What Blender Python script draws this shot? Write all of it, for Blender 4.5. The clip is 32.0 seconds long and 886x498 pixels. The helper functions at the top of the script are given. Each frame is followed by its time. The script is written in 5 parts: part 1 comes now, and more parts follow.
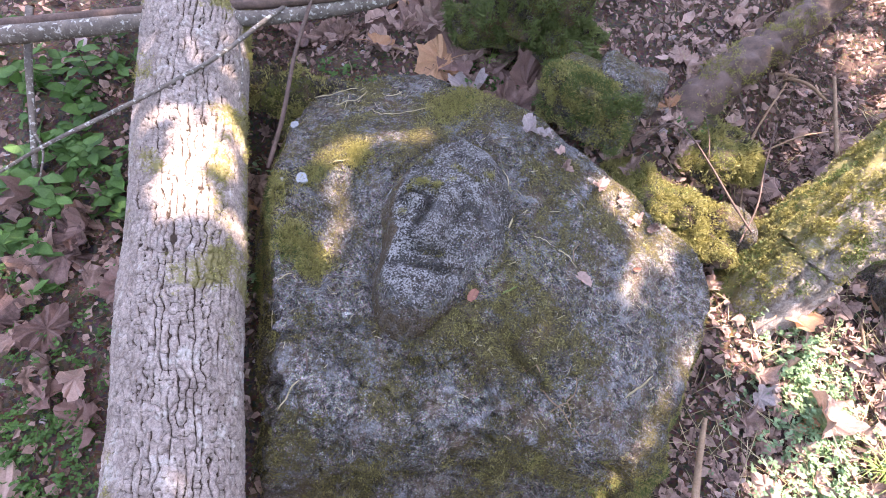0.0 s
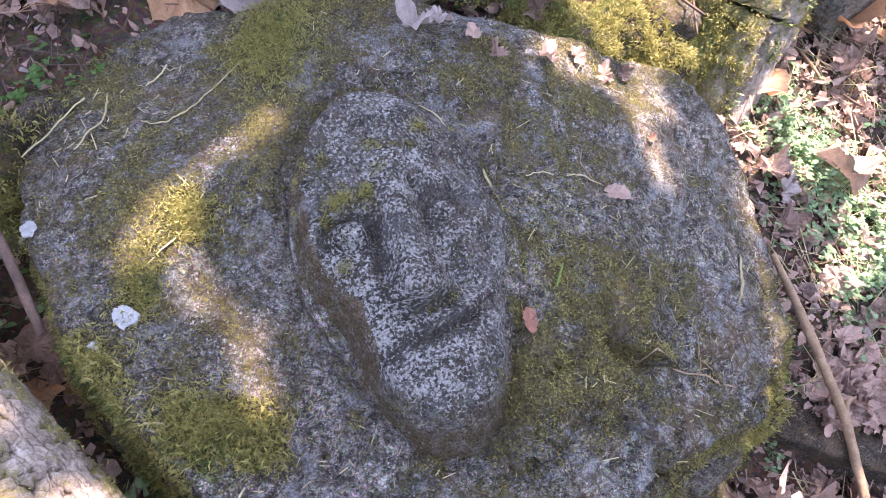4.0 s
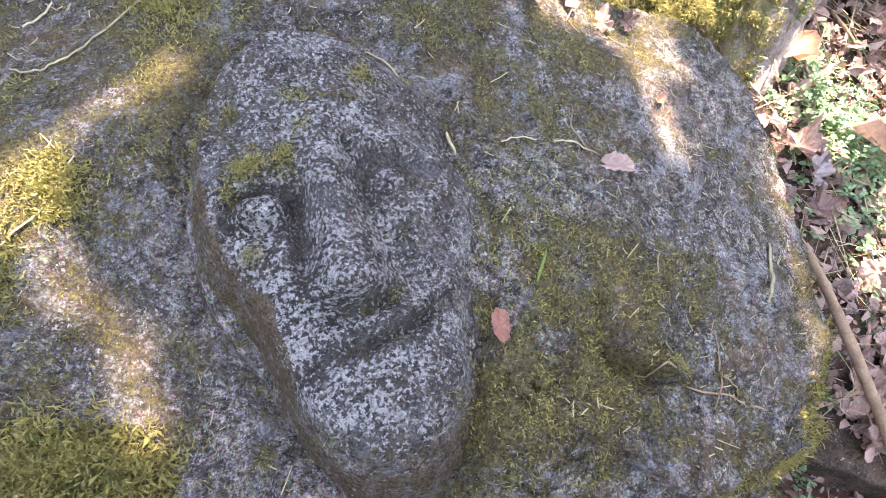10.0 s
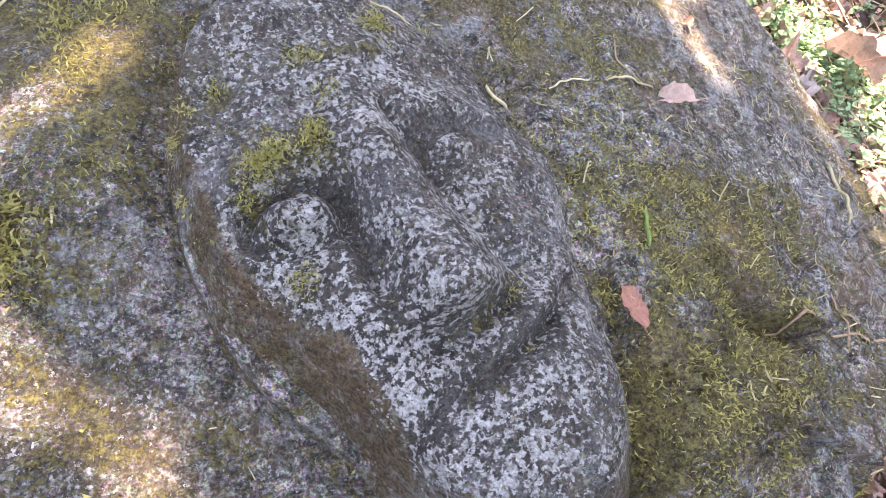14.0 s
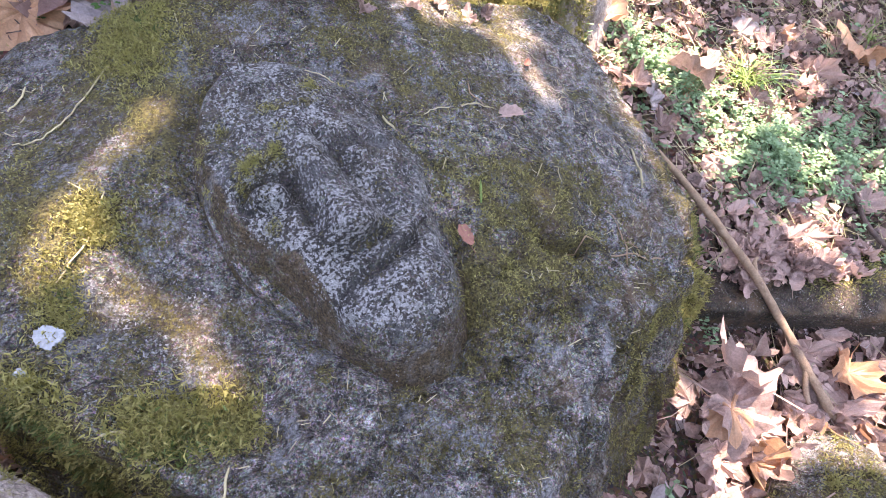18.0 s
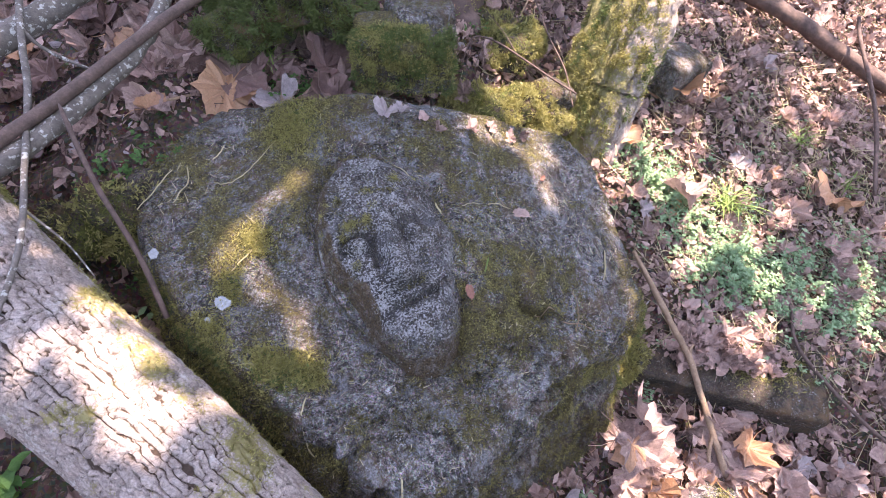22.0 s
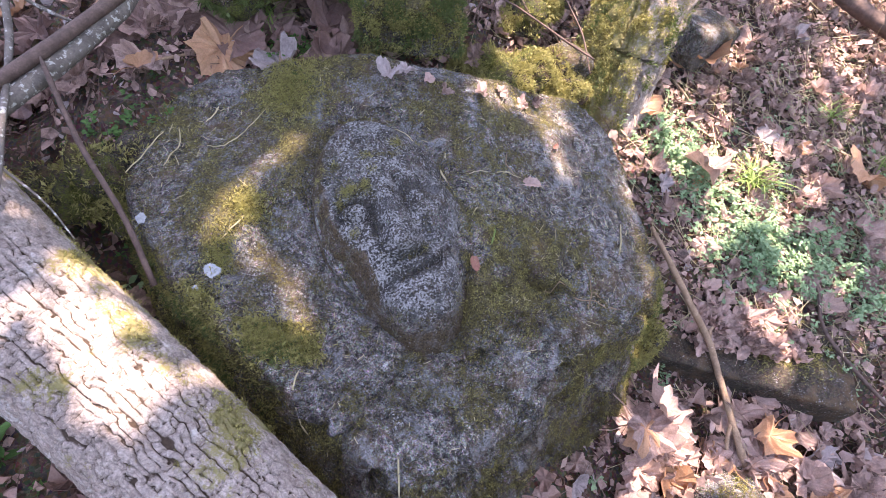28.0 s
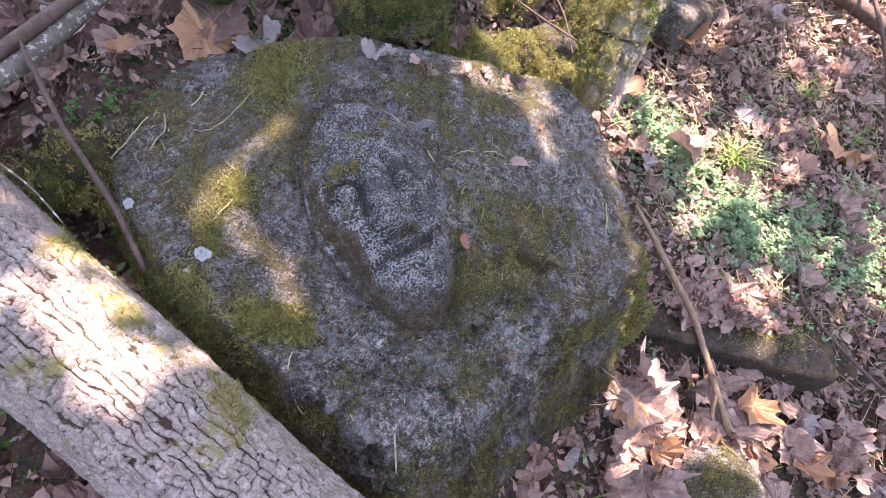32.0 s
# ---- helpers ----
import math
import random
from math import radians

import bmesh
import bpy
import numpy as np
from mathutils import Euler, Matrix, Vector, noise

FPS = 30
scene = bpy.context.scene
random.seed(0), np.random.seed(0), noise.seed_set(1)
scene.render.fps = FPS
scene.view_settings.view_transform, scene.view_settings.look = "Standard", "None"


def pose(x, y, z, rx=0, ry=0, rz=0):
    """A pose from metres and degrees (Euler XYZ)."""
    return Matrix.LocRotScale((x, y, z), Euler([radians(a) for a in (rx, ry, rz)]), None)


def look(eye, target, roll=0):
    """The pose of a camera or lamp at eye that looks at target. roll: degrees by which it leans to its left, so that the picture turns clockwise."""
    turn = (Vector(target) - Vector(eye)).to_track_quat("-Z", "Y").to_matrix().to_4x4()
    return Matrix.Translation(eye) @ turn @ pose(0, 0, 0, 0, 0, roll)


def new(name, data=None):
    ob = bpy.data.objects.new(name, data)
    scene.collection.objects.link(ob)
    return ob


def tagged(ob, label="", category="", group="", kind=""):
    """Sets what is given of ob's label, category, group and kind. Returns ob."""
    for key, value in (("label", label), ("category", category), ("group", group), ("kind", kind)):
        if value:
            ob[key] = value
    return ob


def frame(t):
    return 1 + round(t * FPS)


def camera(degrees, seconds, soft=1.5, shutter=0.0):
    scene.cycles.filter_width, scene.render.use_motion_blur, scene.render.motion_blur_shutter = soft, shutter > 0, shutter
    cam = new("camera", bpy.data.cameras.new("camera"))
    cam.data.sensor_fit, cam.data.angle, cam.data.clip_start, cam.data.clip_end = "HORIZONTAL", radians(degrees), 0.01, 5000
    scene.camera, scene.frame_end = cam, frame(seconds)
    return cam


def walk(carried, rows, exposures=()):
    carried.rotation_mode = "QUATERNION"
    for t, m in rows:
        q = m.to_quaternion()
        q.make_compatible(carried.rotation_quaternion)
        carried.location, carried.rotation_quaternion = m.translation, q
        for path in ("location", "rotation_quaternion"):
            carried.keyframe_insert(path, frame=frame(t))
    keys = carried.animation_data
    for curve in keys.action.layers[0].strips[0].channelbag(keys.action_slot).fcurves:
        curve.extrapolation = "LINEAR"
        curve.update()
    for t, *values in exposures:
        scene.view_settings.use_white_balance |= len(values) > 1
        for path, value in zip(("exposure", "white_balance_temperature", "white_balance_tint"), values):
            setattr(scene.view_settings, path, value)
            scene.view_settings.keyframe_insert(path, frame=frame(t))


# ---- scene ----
cam = camera(75.9, 32.0, soft=0.35)
PATH = [
    (0, (0.425, -0.892, 0.937), (-0.187, 0.531, -0.328), 14.5),
    (0.5, (0.26, -0.891, 0.916), (-0.169, 0.602, -0.344), 12.6),
    (1, (0.087, -0.731, 0.81), (-0.169, 0.778, -0.477), 7.5),
    (1.5, (0.021, -0.598, 0.749), (-0.004, 0.895, -0.582), 8.5),
    (2, (0.008, -0.512, 0.722), (0.108, 0.919, -0.671), 7.3),
    (2.5, (0.045, -0.428, 0.667), (0.201, 0.959, -0.765), 7.2),
    (3, (0.058, -0.415, 0.635), (0.191, 0.908, -0.859), 4.7),
    (3.5, (0.032, -0.413, 0.662), (0.152, 0.891, -0.85), 2.7),
    (5.5, (-0.113, -0.605, 0.878), (0.168, 0.764, -0.552), 1.0),
    (6, (-0.081, -0.541, 0.741), (0.246, 0.842, -0.666), 1.2),
    (6.5, (0.002, -0.406, 0.543), (0.262, 0.967, -0.888), 0.2),
    (7, (0.044, -0.338, 0.53), (0.254, 1.0, -0.942), 0.9),
    (7.5, (0.047, -0.324, 0.566), (0.231, 1.0, -0.921), 2.0),
    (8, (0.057, -0.316, 0.579), (0.226, 0.994, -0.923), 3.0),
    (8.5, (0.054, -0.324, 0.58), (0.212, 0.978, -0.93), 3.0),
    (9, (0.049, -0.325, 0.587), (0.2, 0.971, -0.929), 2.7),
    (9.5, (0.053, -0.332, 0.587), (0.19, 0.969, -0.927), 2.1),
    (10, (0.059, -0.341, 0.58), (0.186, 0.96, -0.934), 1.6),
    (10.5, (0.067, -0.348, 0.583), (0.184, 0.952, -0.932), 1.6),
    (11, (0.074, -0.357, 0.583), (0.181, 0.945, -0.931), 1.4),
    (11.5, (0.074, -0.362, 0.582), (0.169, 0.949, -0.926), 1.0),
    (12, (0.067, -0.357, 0.582), (0.155, 0.958, -0.923), 0.9),
    (12.5, (-0.025, -0.342, 0.537), (0.077, 0.978, -0.963), 1.3),
    (13, (-0.096, -0.248, 0.442), (0.112, 1.051, -1.064), 1.0),
    (13.5, (-0.06, -0.199, 0.433), (0.243, 1.082, -1.074), 0.2),
    (14, (-0.076, -0.23, 0.458), (0.353, 1.027, -1.037), 0.3),
    (14.5, (-0.093, -0.274, 0.487), (0.367, 0.979, -1.003), -2.3),
    (16.5, (-0.066, -0.346, 0.561), (0.388, 0.901, -0.936), -7.8),
    (17, (-0.077, -0.371, 0.57), (0.382, 0.873, -0.928), -6.9),
    (17.5, (-0.08, -0.435, 0.571), (0.389, 0.834, -0.902), -4.5),
    (18, (-0.065, -0.538, 0.646), (0.399, 0.766, -0.797), -3.5),
    (18.5, (-0.067, -0.609, 0.72), (0.359, 0.766, -0.669), -3.3),
    (19, (-0.075, -0.773, 0.935), (0.308, 0.627, -0.441), -0.4),
    (19.5, (-0.102, -0.882, 1.026), (0.254, 0.51, -0.365), -0.2),
    (20, (-0.142, -0.877, 1.054), (0.209, 0.518, -0.336), 0.6),
    (20.5, (-0.141, -0.864, 1.056), (0.211, 0.525, -0.339), 1.1),
    (21, (-0.109, -0.829, 1.057), (0.236, 0.558, -0.342), 2.3),
    (21.5, (-0.096, -0.812, 1.038), (0.241, 0.576, -0.362), 3.2),
    (22, (-0.101, -0.813, 1.031), (0.226, 0.573, -0.374), 3.7),
    (22.5, (-0.096, -0.814, 1.034), (0.22, 0.57, -0.375), 3.6),
    (23, (-0.098, -0.814, 1.032), (0.215, 0.566, -0.381), 3.6),
    (23.5, (-0.092, -0.814, 1.029), (0.214, 0.563, -0.389), 3.4),
    (24, (-0.087, -0.817, 1.025), (0.214, 0.561, -0.393), 3.4),
    (24.5, (-0.08, -0.813, 1.014), (0.215, 0.565, -0.405), 3.3),
    (25, (-0.074, -0.801, 1.005), (0.215, 0.579, -0.413), 3.3),
    (25.5, (-0.076, -0.8, 0.98), (0.207, 0.579, -0.441), 3.3),
    (27.5, (-0.075, -0.787, 0.961), (0.195, 0.579, -0.474), 3.1),
    (28, (-0.069, -0.789, 0.954), (0.201, 0.57, -0.488), 3.0),
    (28.5, (-0.066, -0.79, 0.945), (0.21, 0.564, -0.5), 3.0),
    (29, (-0.063, -0.79, 0.943), (0.223, 0.56, -0.505), 3.3),
    (29.5, (-0.069, -0.787, 0.947), (0.226, 0.559, -0.503), 3.7),
    (30, (-0.077, -0.786, 0.948), (0.224, 0.554, -0.505), 4.0),
    (30.5, (-0.08, -0.797, 0.945), (0.228, 0.54, -0.509), 4.0),
    (31, (-0.08, -0.805, 0.943), (0.235, 0.529, -0.514), 3.8),
    (31.5, (-0.081, -0.809, 0.943), (0.239, 0.521, -0.516), 3.6),
    (32, (-0.086, -0.814, 0.943), (0.237, 0.515, -0.516), 3.4),
]
EXPOSURES = [(t, s + 0.06, k + 250, 27 if 7 < t < 18 else 31) for t, s, k in ((0.0, 2.68, 7700), (1.0, 2.85, 8000), (2.0, 2.78, 7800), (5.5, 2.70, 7800), (8.0, 3.0, 8400), (11.0, 2.97, 8400), (14.5, 3.18, 9000), (17.0, 3.0, 8200), (19.0, 2.45, 7700), (20.0, 2.30, 7600), (21.5, 2.40, 7700), (25.0, 2.46, 7700), (28.0, 2.44, 7700), (32.0, 2.34, 7800))]
walk(cam, [(t, look(e, g, r)) for t, e, g, r in PATH], EXPOSURES)

# ---- light ----
SUN_WAY = Vector((0.22, 0.06, 0.97)).normalized()   # towards the sun
world = bpy.data.worlds.new("sky_world")
scene.world = world
world.use_nodes = True
wn = world.node_tree
sky = wn.nodes.new("ShaderNodeTexSky")
sky.sky_type = "NISHITA"
sky.sun_disc = False
sky.sun_elevation = math.asin(SUN_WAY.z)
sky.sun_rotation = math.atan2(SUN_WAY.x, SUN_WAY.y)
wn.links.new(sky.outputs[0], wn.nodes["Background"].inputs[0])
wn.nodes["Background"].inputs[1].default_value = 0.19
sun = new("sun", bpy.data.lights.new("sun", "SUN"))
sun.data.energy = 4.0
sun.data.angle = radians(0.55)
sun.data.color = (1.0, 0.965, 0.93)
sun.matrix_world = look(SUN_WAY * 20, (0, 0, 0))

# ---- arithmetic ----
rng = np.random.default_rng(7)


def hash3(i, j, k, seed):
    h = (i * 374761393 + j * 668265263 + k * 2147483647 + seed * 1274126177) & 0xFFFFFFFF
    h = ((h ^ (h >> 13)) * 1274126177) & 0xFFFFFFFF
    h = ((h ^ (h >> 16)) * 2246822519) & 0xFFFFFFFF
    return ((h ^ (h >> 15)) & 0xFFFFFF) / 16777215.0


def vnoise(p, scale=1.0, seed=0):
    """Smooth value noise from -1 to 1 at the rows of p."""
    q = np.asarray(p, float) * scale + 1000.0
    b = np.floor(q).astype(np.int64)
    f = q - b
    f = f * f * f * (f * (f * 6 - 15) + 10)
    out = 0.0
    for dx in (0, 1):
        for dy in (0, 1):
            for dz in (0, 1):
                w = (f[:, 0] if dx else 1 - f[:, 0]) * (f[:, 1] if dy else 1 - f[:, 1]) * (f[:, 2] if dz else 1 - f[:, 2])
                out = out + w * hash3(b[:, 0] + dx, b[:, 1] + dy, b[:, 2] + dz, seed)
    return out * 2 - 1


def fbm(p, scale=1.0, octaves=4, seed=0, gain=0.5):
    total, amp = 0.0, 1.0
    for o in range(octaves):
        total = total + amp * vnoise(p, scale * 2.03**o, seed + o)
        amp *= gain
    return total


def flat3(x, y, z=0.0):
    x, y = np.broadcast_arrays(np.asarray(x, float), np.asarray(y, float))
    return np.stack([x.ravel(), y.ravel(), np.full(x.size, z)], 1)


def ramp(x, a, b):
    s = np.clip((np.asarray(x, float) - a) / (b - a), 0, 1)
    return s * s * (3 - 2 * s)


def blob(x, y, cx, cy, rx, ry, turn=0.0):
    c, s = math.cos(radians(turn)), math.sin(radians(turn))
    u, v = (x - cx) * c + (y - cy) * s, -(x - cx) * s + (y - cy) * c
    return np.exp(-((u / rx) ** 2 + (v / ry) ** 2))


# ---- building helpers ----
def thing(name, at, label, category, group="", kind=""):
    ob = new(name)
    ob.empty_display_size = 0.05
    ob.location = at
    return tagged(ob, label, category, group, kind)


def mesh_of(name, V, F, smooth=True, attrs=None):
    me = bpy.data.meshes.new(name)
    me.from_pydata(np.asarray(V, float).tolist(), [], [list(f) for f in F] if not isinstance(F, np.ndarray) else F.tolist())
    if smooth:
        me.polygons.foreach_set("use_smooth", np.ones(len(me.polygons), bool))
    for key, values in (attrs or {}).items():
        a = me.attributes.new(key, "FLOAT", "POINT")
        a.data.foreach_set("value", np.asarray(values, np.float32))
    me.update()
    return me


def solid(name, V, F, material, parent=None, label="", smooth=True, attrs=None):
    """One mesh object with vertices in world places, under a thing where one is given."""
    ob = new(name, mesh_of(name, V, F, smooth, attrs))
    ob.data.materials.append(material)
    if parent is not None:
        ob.parent = parent
        ob.matrix_parent_inverse = Matrix.Translation(-Vector(parent.location)) if parent.parent is None else Matrix.Identity(4)
    return tagged(ob, label) if label else ob


def grid_faces(rows, cols, closed=False):
    r, c = np.meshgrid(np.arange(rows - 1), np.arange(cols if closed else cols - 1), indexing="ij")
    a = r * cols + c
    b = r * cols + (c + 1) % cols
    return np.stack([a, b, b + cols, a + cols], -1).reshape(-1, 4)


def smooth_line(points, steps):
    """A Catmull-Rom line through a few points, with any number of columns."""
    P = np.asarray(points, float)
    P = np.vstack([2 * P[0] - P[1], P, 2 * P[-1] - P[-2]])
    out = []
    for i in range(1, len(P) - 2):
        for s in np.linspace(0, 1, steps, endpoint=False):
            a, b, c, d = P[i - 1 : i + 3]
            out.append(0.5 * (2 * b + (c - a) * s + (2 * a - 5 * b + 4 * c - d) * s**2 + (3 * b - a - 3 * c + d) * s**3))
    out.append(P[-2])
    return np.array(out)


def tube_data(points, sides=8, steps=6, rough=0.0, seed=0, cap=True):
    """A tapering round stick through rows of (x, y, z, radius)."""
    L = smooth_line(points, steps)
    c, rad = L[:, :3], L[:, 3]
    tang = np.gradient(c, axis=0)
    tang /= np.linalg.norm(tang, axis=1)[:, None] + 1e-9
    up = np.array([0.3, 0.2, 0.93])
    a = np.cross(tang, up)
    a /= np.linalg.norm(a, axis=1)[:, None] + 1e-9
    b = np.cross(tang, a)
    ang = np.linspace(0, 2 * np.pi, sides, endpoint=False)
    V = c[:, None] + rad[:, None, None] * (a[:, None] * np.cos(ang)[None, :, None] + b[:, None] * np.sin(ang)[None, :, None])
    V = V.reshape(-1, 3)
    if rough:
        V = V + (V - np.repeat(c, sides, 0)) * (rough * fbm(V, 60, 3, seed)[:, None])
    F = grid_faces(len(c), sides, True).tolist()
    if cap:
        F.append(list(range(sides))[::-1])
        F.append(list(range(len(V) - sides, len(V))))
    return V, F


# ---- materials ----
def material(name):
    m = bpy.data.materials.new(name)
    m.use_nodes = True
    return m, m.node_tree, m.node_tree.nodes["Principled BSDF"]


class Nodes:
    """Short ways to lay and join nodes."""

    def __init__(self, tree):
        self.t = tree
        self.pos = self.add("ShaderNodeNewGeometry").outputs["Position"]

    def add(self, kind, **sets):
        n = self.t.nodes.new(kind)
        for key, value in sets.items():
            n.inputs[key.replace("_", " ")].default_value = value
        return n

    def link(self, a, b):
        self.t.links.new(a, b)
        return b

    def noise(self, scale, detail=4, rough=0.6, vector=None, distortion=0.0):
        n = self.add("ShaderNodeTexNoise", Scale=scale, Detail=detail, Roughness=rough, Distortion=distortion)
        self.link(vector or self.pos, n.inputs["Vector"])
        return n.outputs["Fac"]

    def cells(self, scale, vector=None, feature="F1", rand=1.0, out="Distance"):
        n = self.add("ShaderNodeTexVoronoi", Scale=scale, Randomness=rand)
        n.feature = feature
        self.link(vector or self.pos, n.inputs["Vector"])
        return n.outputs[out]

    def ramp(self, fac, *stops):
        n = self.add("ShaderNodeValToRGB")
        e = n.color_ramp.elements
        while len(e) < len(stops):
            e.new(0.5)
        for el, (at, col) in zip(e, stops):
            el.position = at
            el.color = (col, col, col, 1) if isinstance(col, (int, float)) else (*col, 1)
        self.link(fac, n.inputs["Fac"])
        return n.outputs["Color"]

    def mix(self, fac, a, b, kind="MIX"):
        n = self.t.nodes.new("ShaderNodeMix")
        n.data_type, n.blend_type = "RGBA", kind
        for sock, v in ((n.inputs["Factor"], fac), (n.inputs["A"], a), (n.inputs["B"], b)):
            if isinstance(v, (int, float)):
                sock.default_value = v if sock.type == "VALUE" else (v, v, v, 1)
            elif isinstance(v, tuple):
                sock.default_value = (*v, 1)
            else:
                self.link(v, sock)
        return n.outputs["Result"]

    def math(self, op, a, b=0.0, clamp=False):
        n = self.t.nodes.new("ShaderNodeMath")
        n.operation, n.use_clamp = op, clamp
        for sock, v in zip(n.inputs, (a, b)):
            if isinstance(v, (int, float)):
                sock.default_value = v
            else:
                self.link(v, sock)
        return n.outputs[0]

    def attr(self, key):
        n = self.t.nodes.new("ShaderNodeAttribute")
        n.attribute_name = key
        return n.outputs["Fac"]

    def bump(self, height, strength, distance, bsdf, normal=None):
        n = self.add("ShaderNodeBump", Strength=strength, Distance=distance)
        self.link(height, n.inputs["Height"])
        if normal is not None:
            self.link(normal, n.inputs["Normal"])
        self.link(n.outputs[0], bsdf.inputs["Normal"])
        return n.outputs[0]


def stone_material(name, low, high, moss_a, moss_b, lichen=0.0, brown=0.0):
    """Weathered rock; the attribute 'moss' says where a thin green film grows on it, 'lichen' where pale crusts do, 'ochre' where it is stained brown."""
    m, t, b = material(name)
    n = Nodes(t)
    big = n.noise(5, 5, 0.62, distortion=0.4)
    mid = n.noise(52, 8, 0.78)
    fine = n.noise(170, 6, 0.8)
    grain = n.cells(420, out="Color")
    micro = n.noise(430, 3, 0.75)
    pits = n.cells(150, out="Distance")
    base = n.mix(n.ramp(mid, (0.43, 0.0), (0.57, 1.0)), low, high)
    base = n.mix(n.math("MULTIPLY", n.ramp(big, (0.42, 0.0), (0.60, 1.0)), 0.62), base, (low[0] * 0.72, low[1] * 0.62, low[2] * 0.48))
    base = n.mix(0.8, base, n.ramp(fine, (0.42, 0.06), (0.58, 0.94)), "OVERLAY")
    grit = n.noise(105, 6, 0.8)
    base = n.mix(n.math("MULTIPLY", n.ramp(grit, (0.37, 1.0), (0.43, 0.0)), 0.6), base, tuple(0.4 * c for c in low))
    base = n.mix(n.math("MULTIPLY", n.ramp(grit, (0.57, 0.0), (0.62, 1.0)), 0.45), base, tuple(1.25 * c for c in high))
    base = n.mix(0.30, base, grain, "OVERLAY")
    base = n.mix(0.75, base, n.ramp(micro, (0.40, 0.08), (0.60, 0.92)), "OVERLAY")
    salt = n.noise(290, 5, 0.82)
    base = n.mix(n.math("MULTIPLY", n.ramp(salt, (0.56, 0.0), (0.64, 1.0)), 0.55), base, tuple(min(1, 1.5 * c) for c in high))
    base = n.mix(n.math("MULTIPLY", n.ramp(salt, (0.36, 1.0), (0.44, 0.0)), 0.65), base, tuple(0.28 * c for c in low))
    base = n.mix(n.math("MULTIPLY", n.ramp(pits, (0.10, 1.0), (0.30, 0.0)), 0.55), base, tuple(0.35 * c for c in low))
    # wandering hairline cracks and broken edges
    shift = n.add("ShaderNodeTexNoise", Scale=14.0, Detail=4.0)
    n.link(n.pos, shift.inputs["Vector"])
    warp = n.add("ShaderNodeVectorMath")
    warp.operation = "MULTIPLY_ADD"
    n.link(shift.outputs["Color"], warp.inputs[0])
    warp.inputs[1].default_value = (0.12, 0.12, 0.12)
    n.link(n.pos, warp.inputs[2])
    line = n.ramp(n.cells(9.0, warp.outputs[0], "DISTANCE_TO_EDGE"), (0.006, 1.0), (0.028, 0.0))
    line = n.math("MULTIPLY", line, n.ramp(n.noise(7, 3, 0.5), (0.46, 0.0), (0.58, 1.0)))
    base = n.mix(n.math("MULTIPLY", line, 0.8), base, tuple(0.3 * c for c in low))
    if brown:
        base = n.mix(n.math("MULTIPLY", n.ramp(n.noise(11, 5, 0.7), (0.5, 0.0), (0.66, 1.0)), brown), base, (0.17, 0.105, 0.055))
    # bluish-grey patches of old lichen
    base = n.mix(n.math("MULTIPLY", n.ramp(n.noise(17, 6, 0.72), (0.53, 0.0), (0.60, 1.0)), 0.6 - 0.6 * brown * (brown > 0.8)), base, n.mix(n.ramp(salt, (0.40, 0.0), (0.60, 1.0)), (0.075, 0.080, 0.086), (0.36, 0.385, 0.41)))
    # pale crusts of lichen, in spots and broken rings
    lich = n.attr("lichen")
    spots = n.noise(225, 5, 0.70)
    patch = n.noise(30, 4, 0.65)
    # 'bare' thins the crusts in carved grooves, putting their shade into the colour too
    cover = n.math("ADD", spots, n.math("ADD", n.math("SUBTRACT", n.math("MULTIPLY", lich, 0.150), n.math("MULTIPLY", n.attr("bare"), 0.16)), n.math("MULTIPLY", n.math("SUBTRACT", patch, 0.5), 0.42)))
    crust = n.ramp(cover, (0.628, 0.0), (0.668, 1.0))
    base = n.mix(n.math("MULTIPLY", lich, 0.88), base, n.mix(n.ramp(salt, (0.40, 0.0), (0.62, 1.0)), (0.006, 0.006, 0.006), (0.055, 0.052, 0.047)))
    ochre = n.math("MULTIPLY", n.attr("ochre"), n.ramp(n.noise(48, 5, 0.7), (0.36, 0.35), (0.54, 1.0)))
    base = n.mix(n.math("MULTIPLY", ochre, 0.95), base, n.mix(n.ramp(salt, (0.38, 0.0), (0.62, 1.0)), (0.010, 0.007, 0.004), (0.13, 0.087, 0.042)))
    base = n.mix(crust, base, n.mix(n.ramp(n.noise(260, 5, 0.8), (0.36, 0.0), (0.62, 1.0)), (0.11, 0.11, 0.107), (0.44, 0.45, 0.445)))
    # moss film, broken up finely
    moss = n.attr("moss")
    speckle = n.math("ADD", n.math("MULTIPLY", n.math("SUBTRACT", n.noise(40, 6, 0.8), 0.5), 2.3), n.math("MULTIPLY", n.math("SUBTRACT", n.noise(210, 5, 0.85), 0.5), 3.4))
    mfac = n.ramp(n.math("ADD", n.math("MULTIPLY", moss, 0.82), speckle), (0.44, 0.0), (0.62, 1.0))
    mcol = n.mix(n.ramp(n.noise(230, 5, 0.82), (0.40, 0.0), (0.62, 1.0)), moss_a, moss_b)
    base = n.mix(n.math("MULTIPLY", mfac, 0.88), base, mcol)
    t.links.new(base, b.inputs["Base Color"])
    b.inputs["Roughness"].default_value = 0.85
    b.inputs["Specular IOR Level"].default_value = 0.3
    height = n.math("ADD", n.math("MULTIPLY", mid, 0.5), n.math("ADD", n.math("MULTIPLY", n.math("ADD", fine, n.math("MULTIPLY", micro, 0.5)), 0.55), n.math("MULTIPLY", n.math("MULTIPLY", mfac, n.noise(260, 3, 0.8)), 1.1)))
    height = n.math("SUBTRACT", n.math("ADD", height, n.math("MULTIPLY", crust, 0.15)), n.math("MULTIPLY", line, 0.5))
    n.bump(height, 1.0, 0.0065, b)
    return m


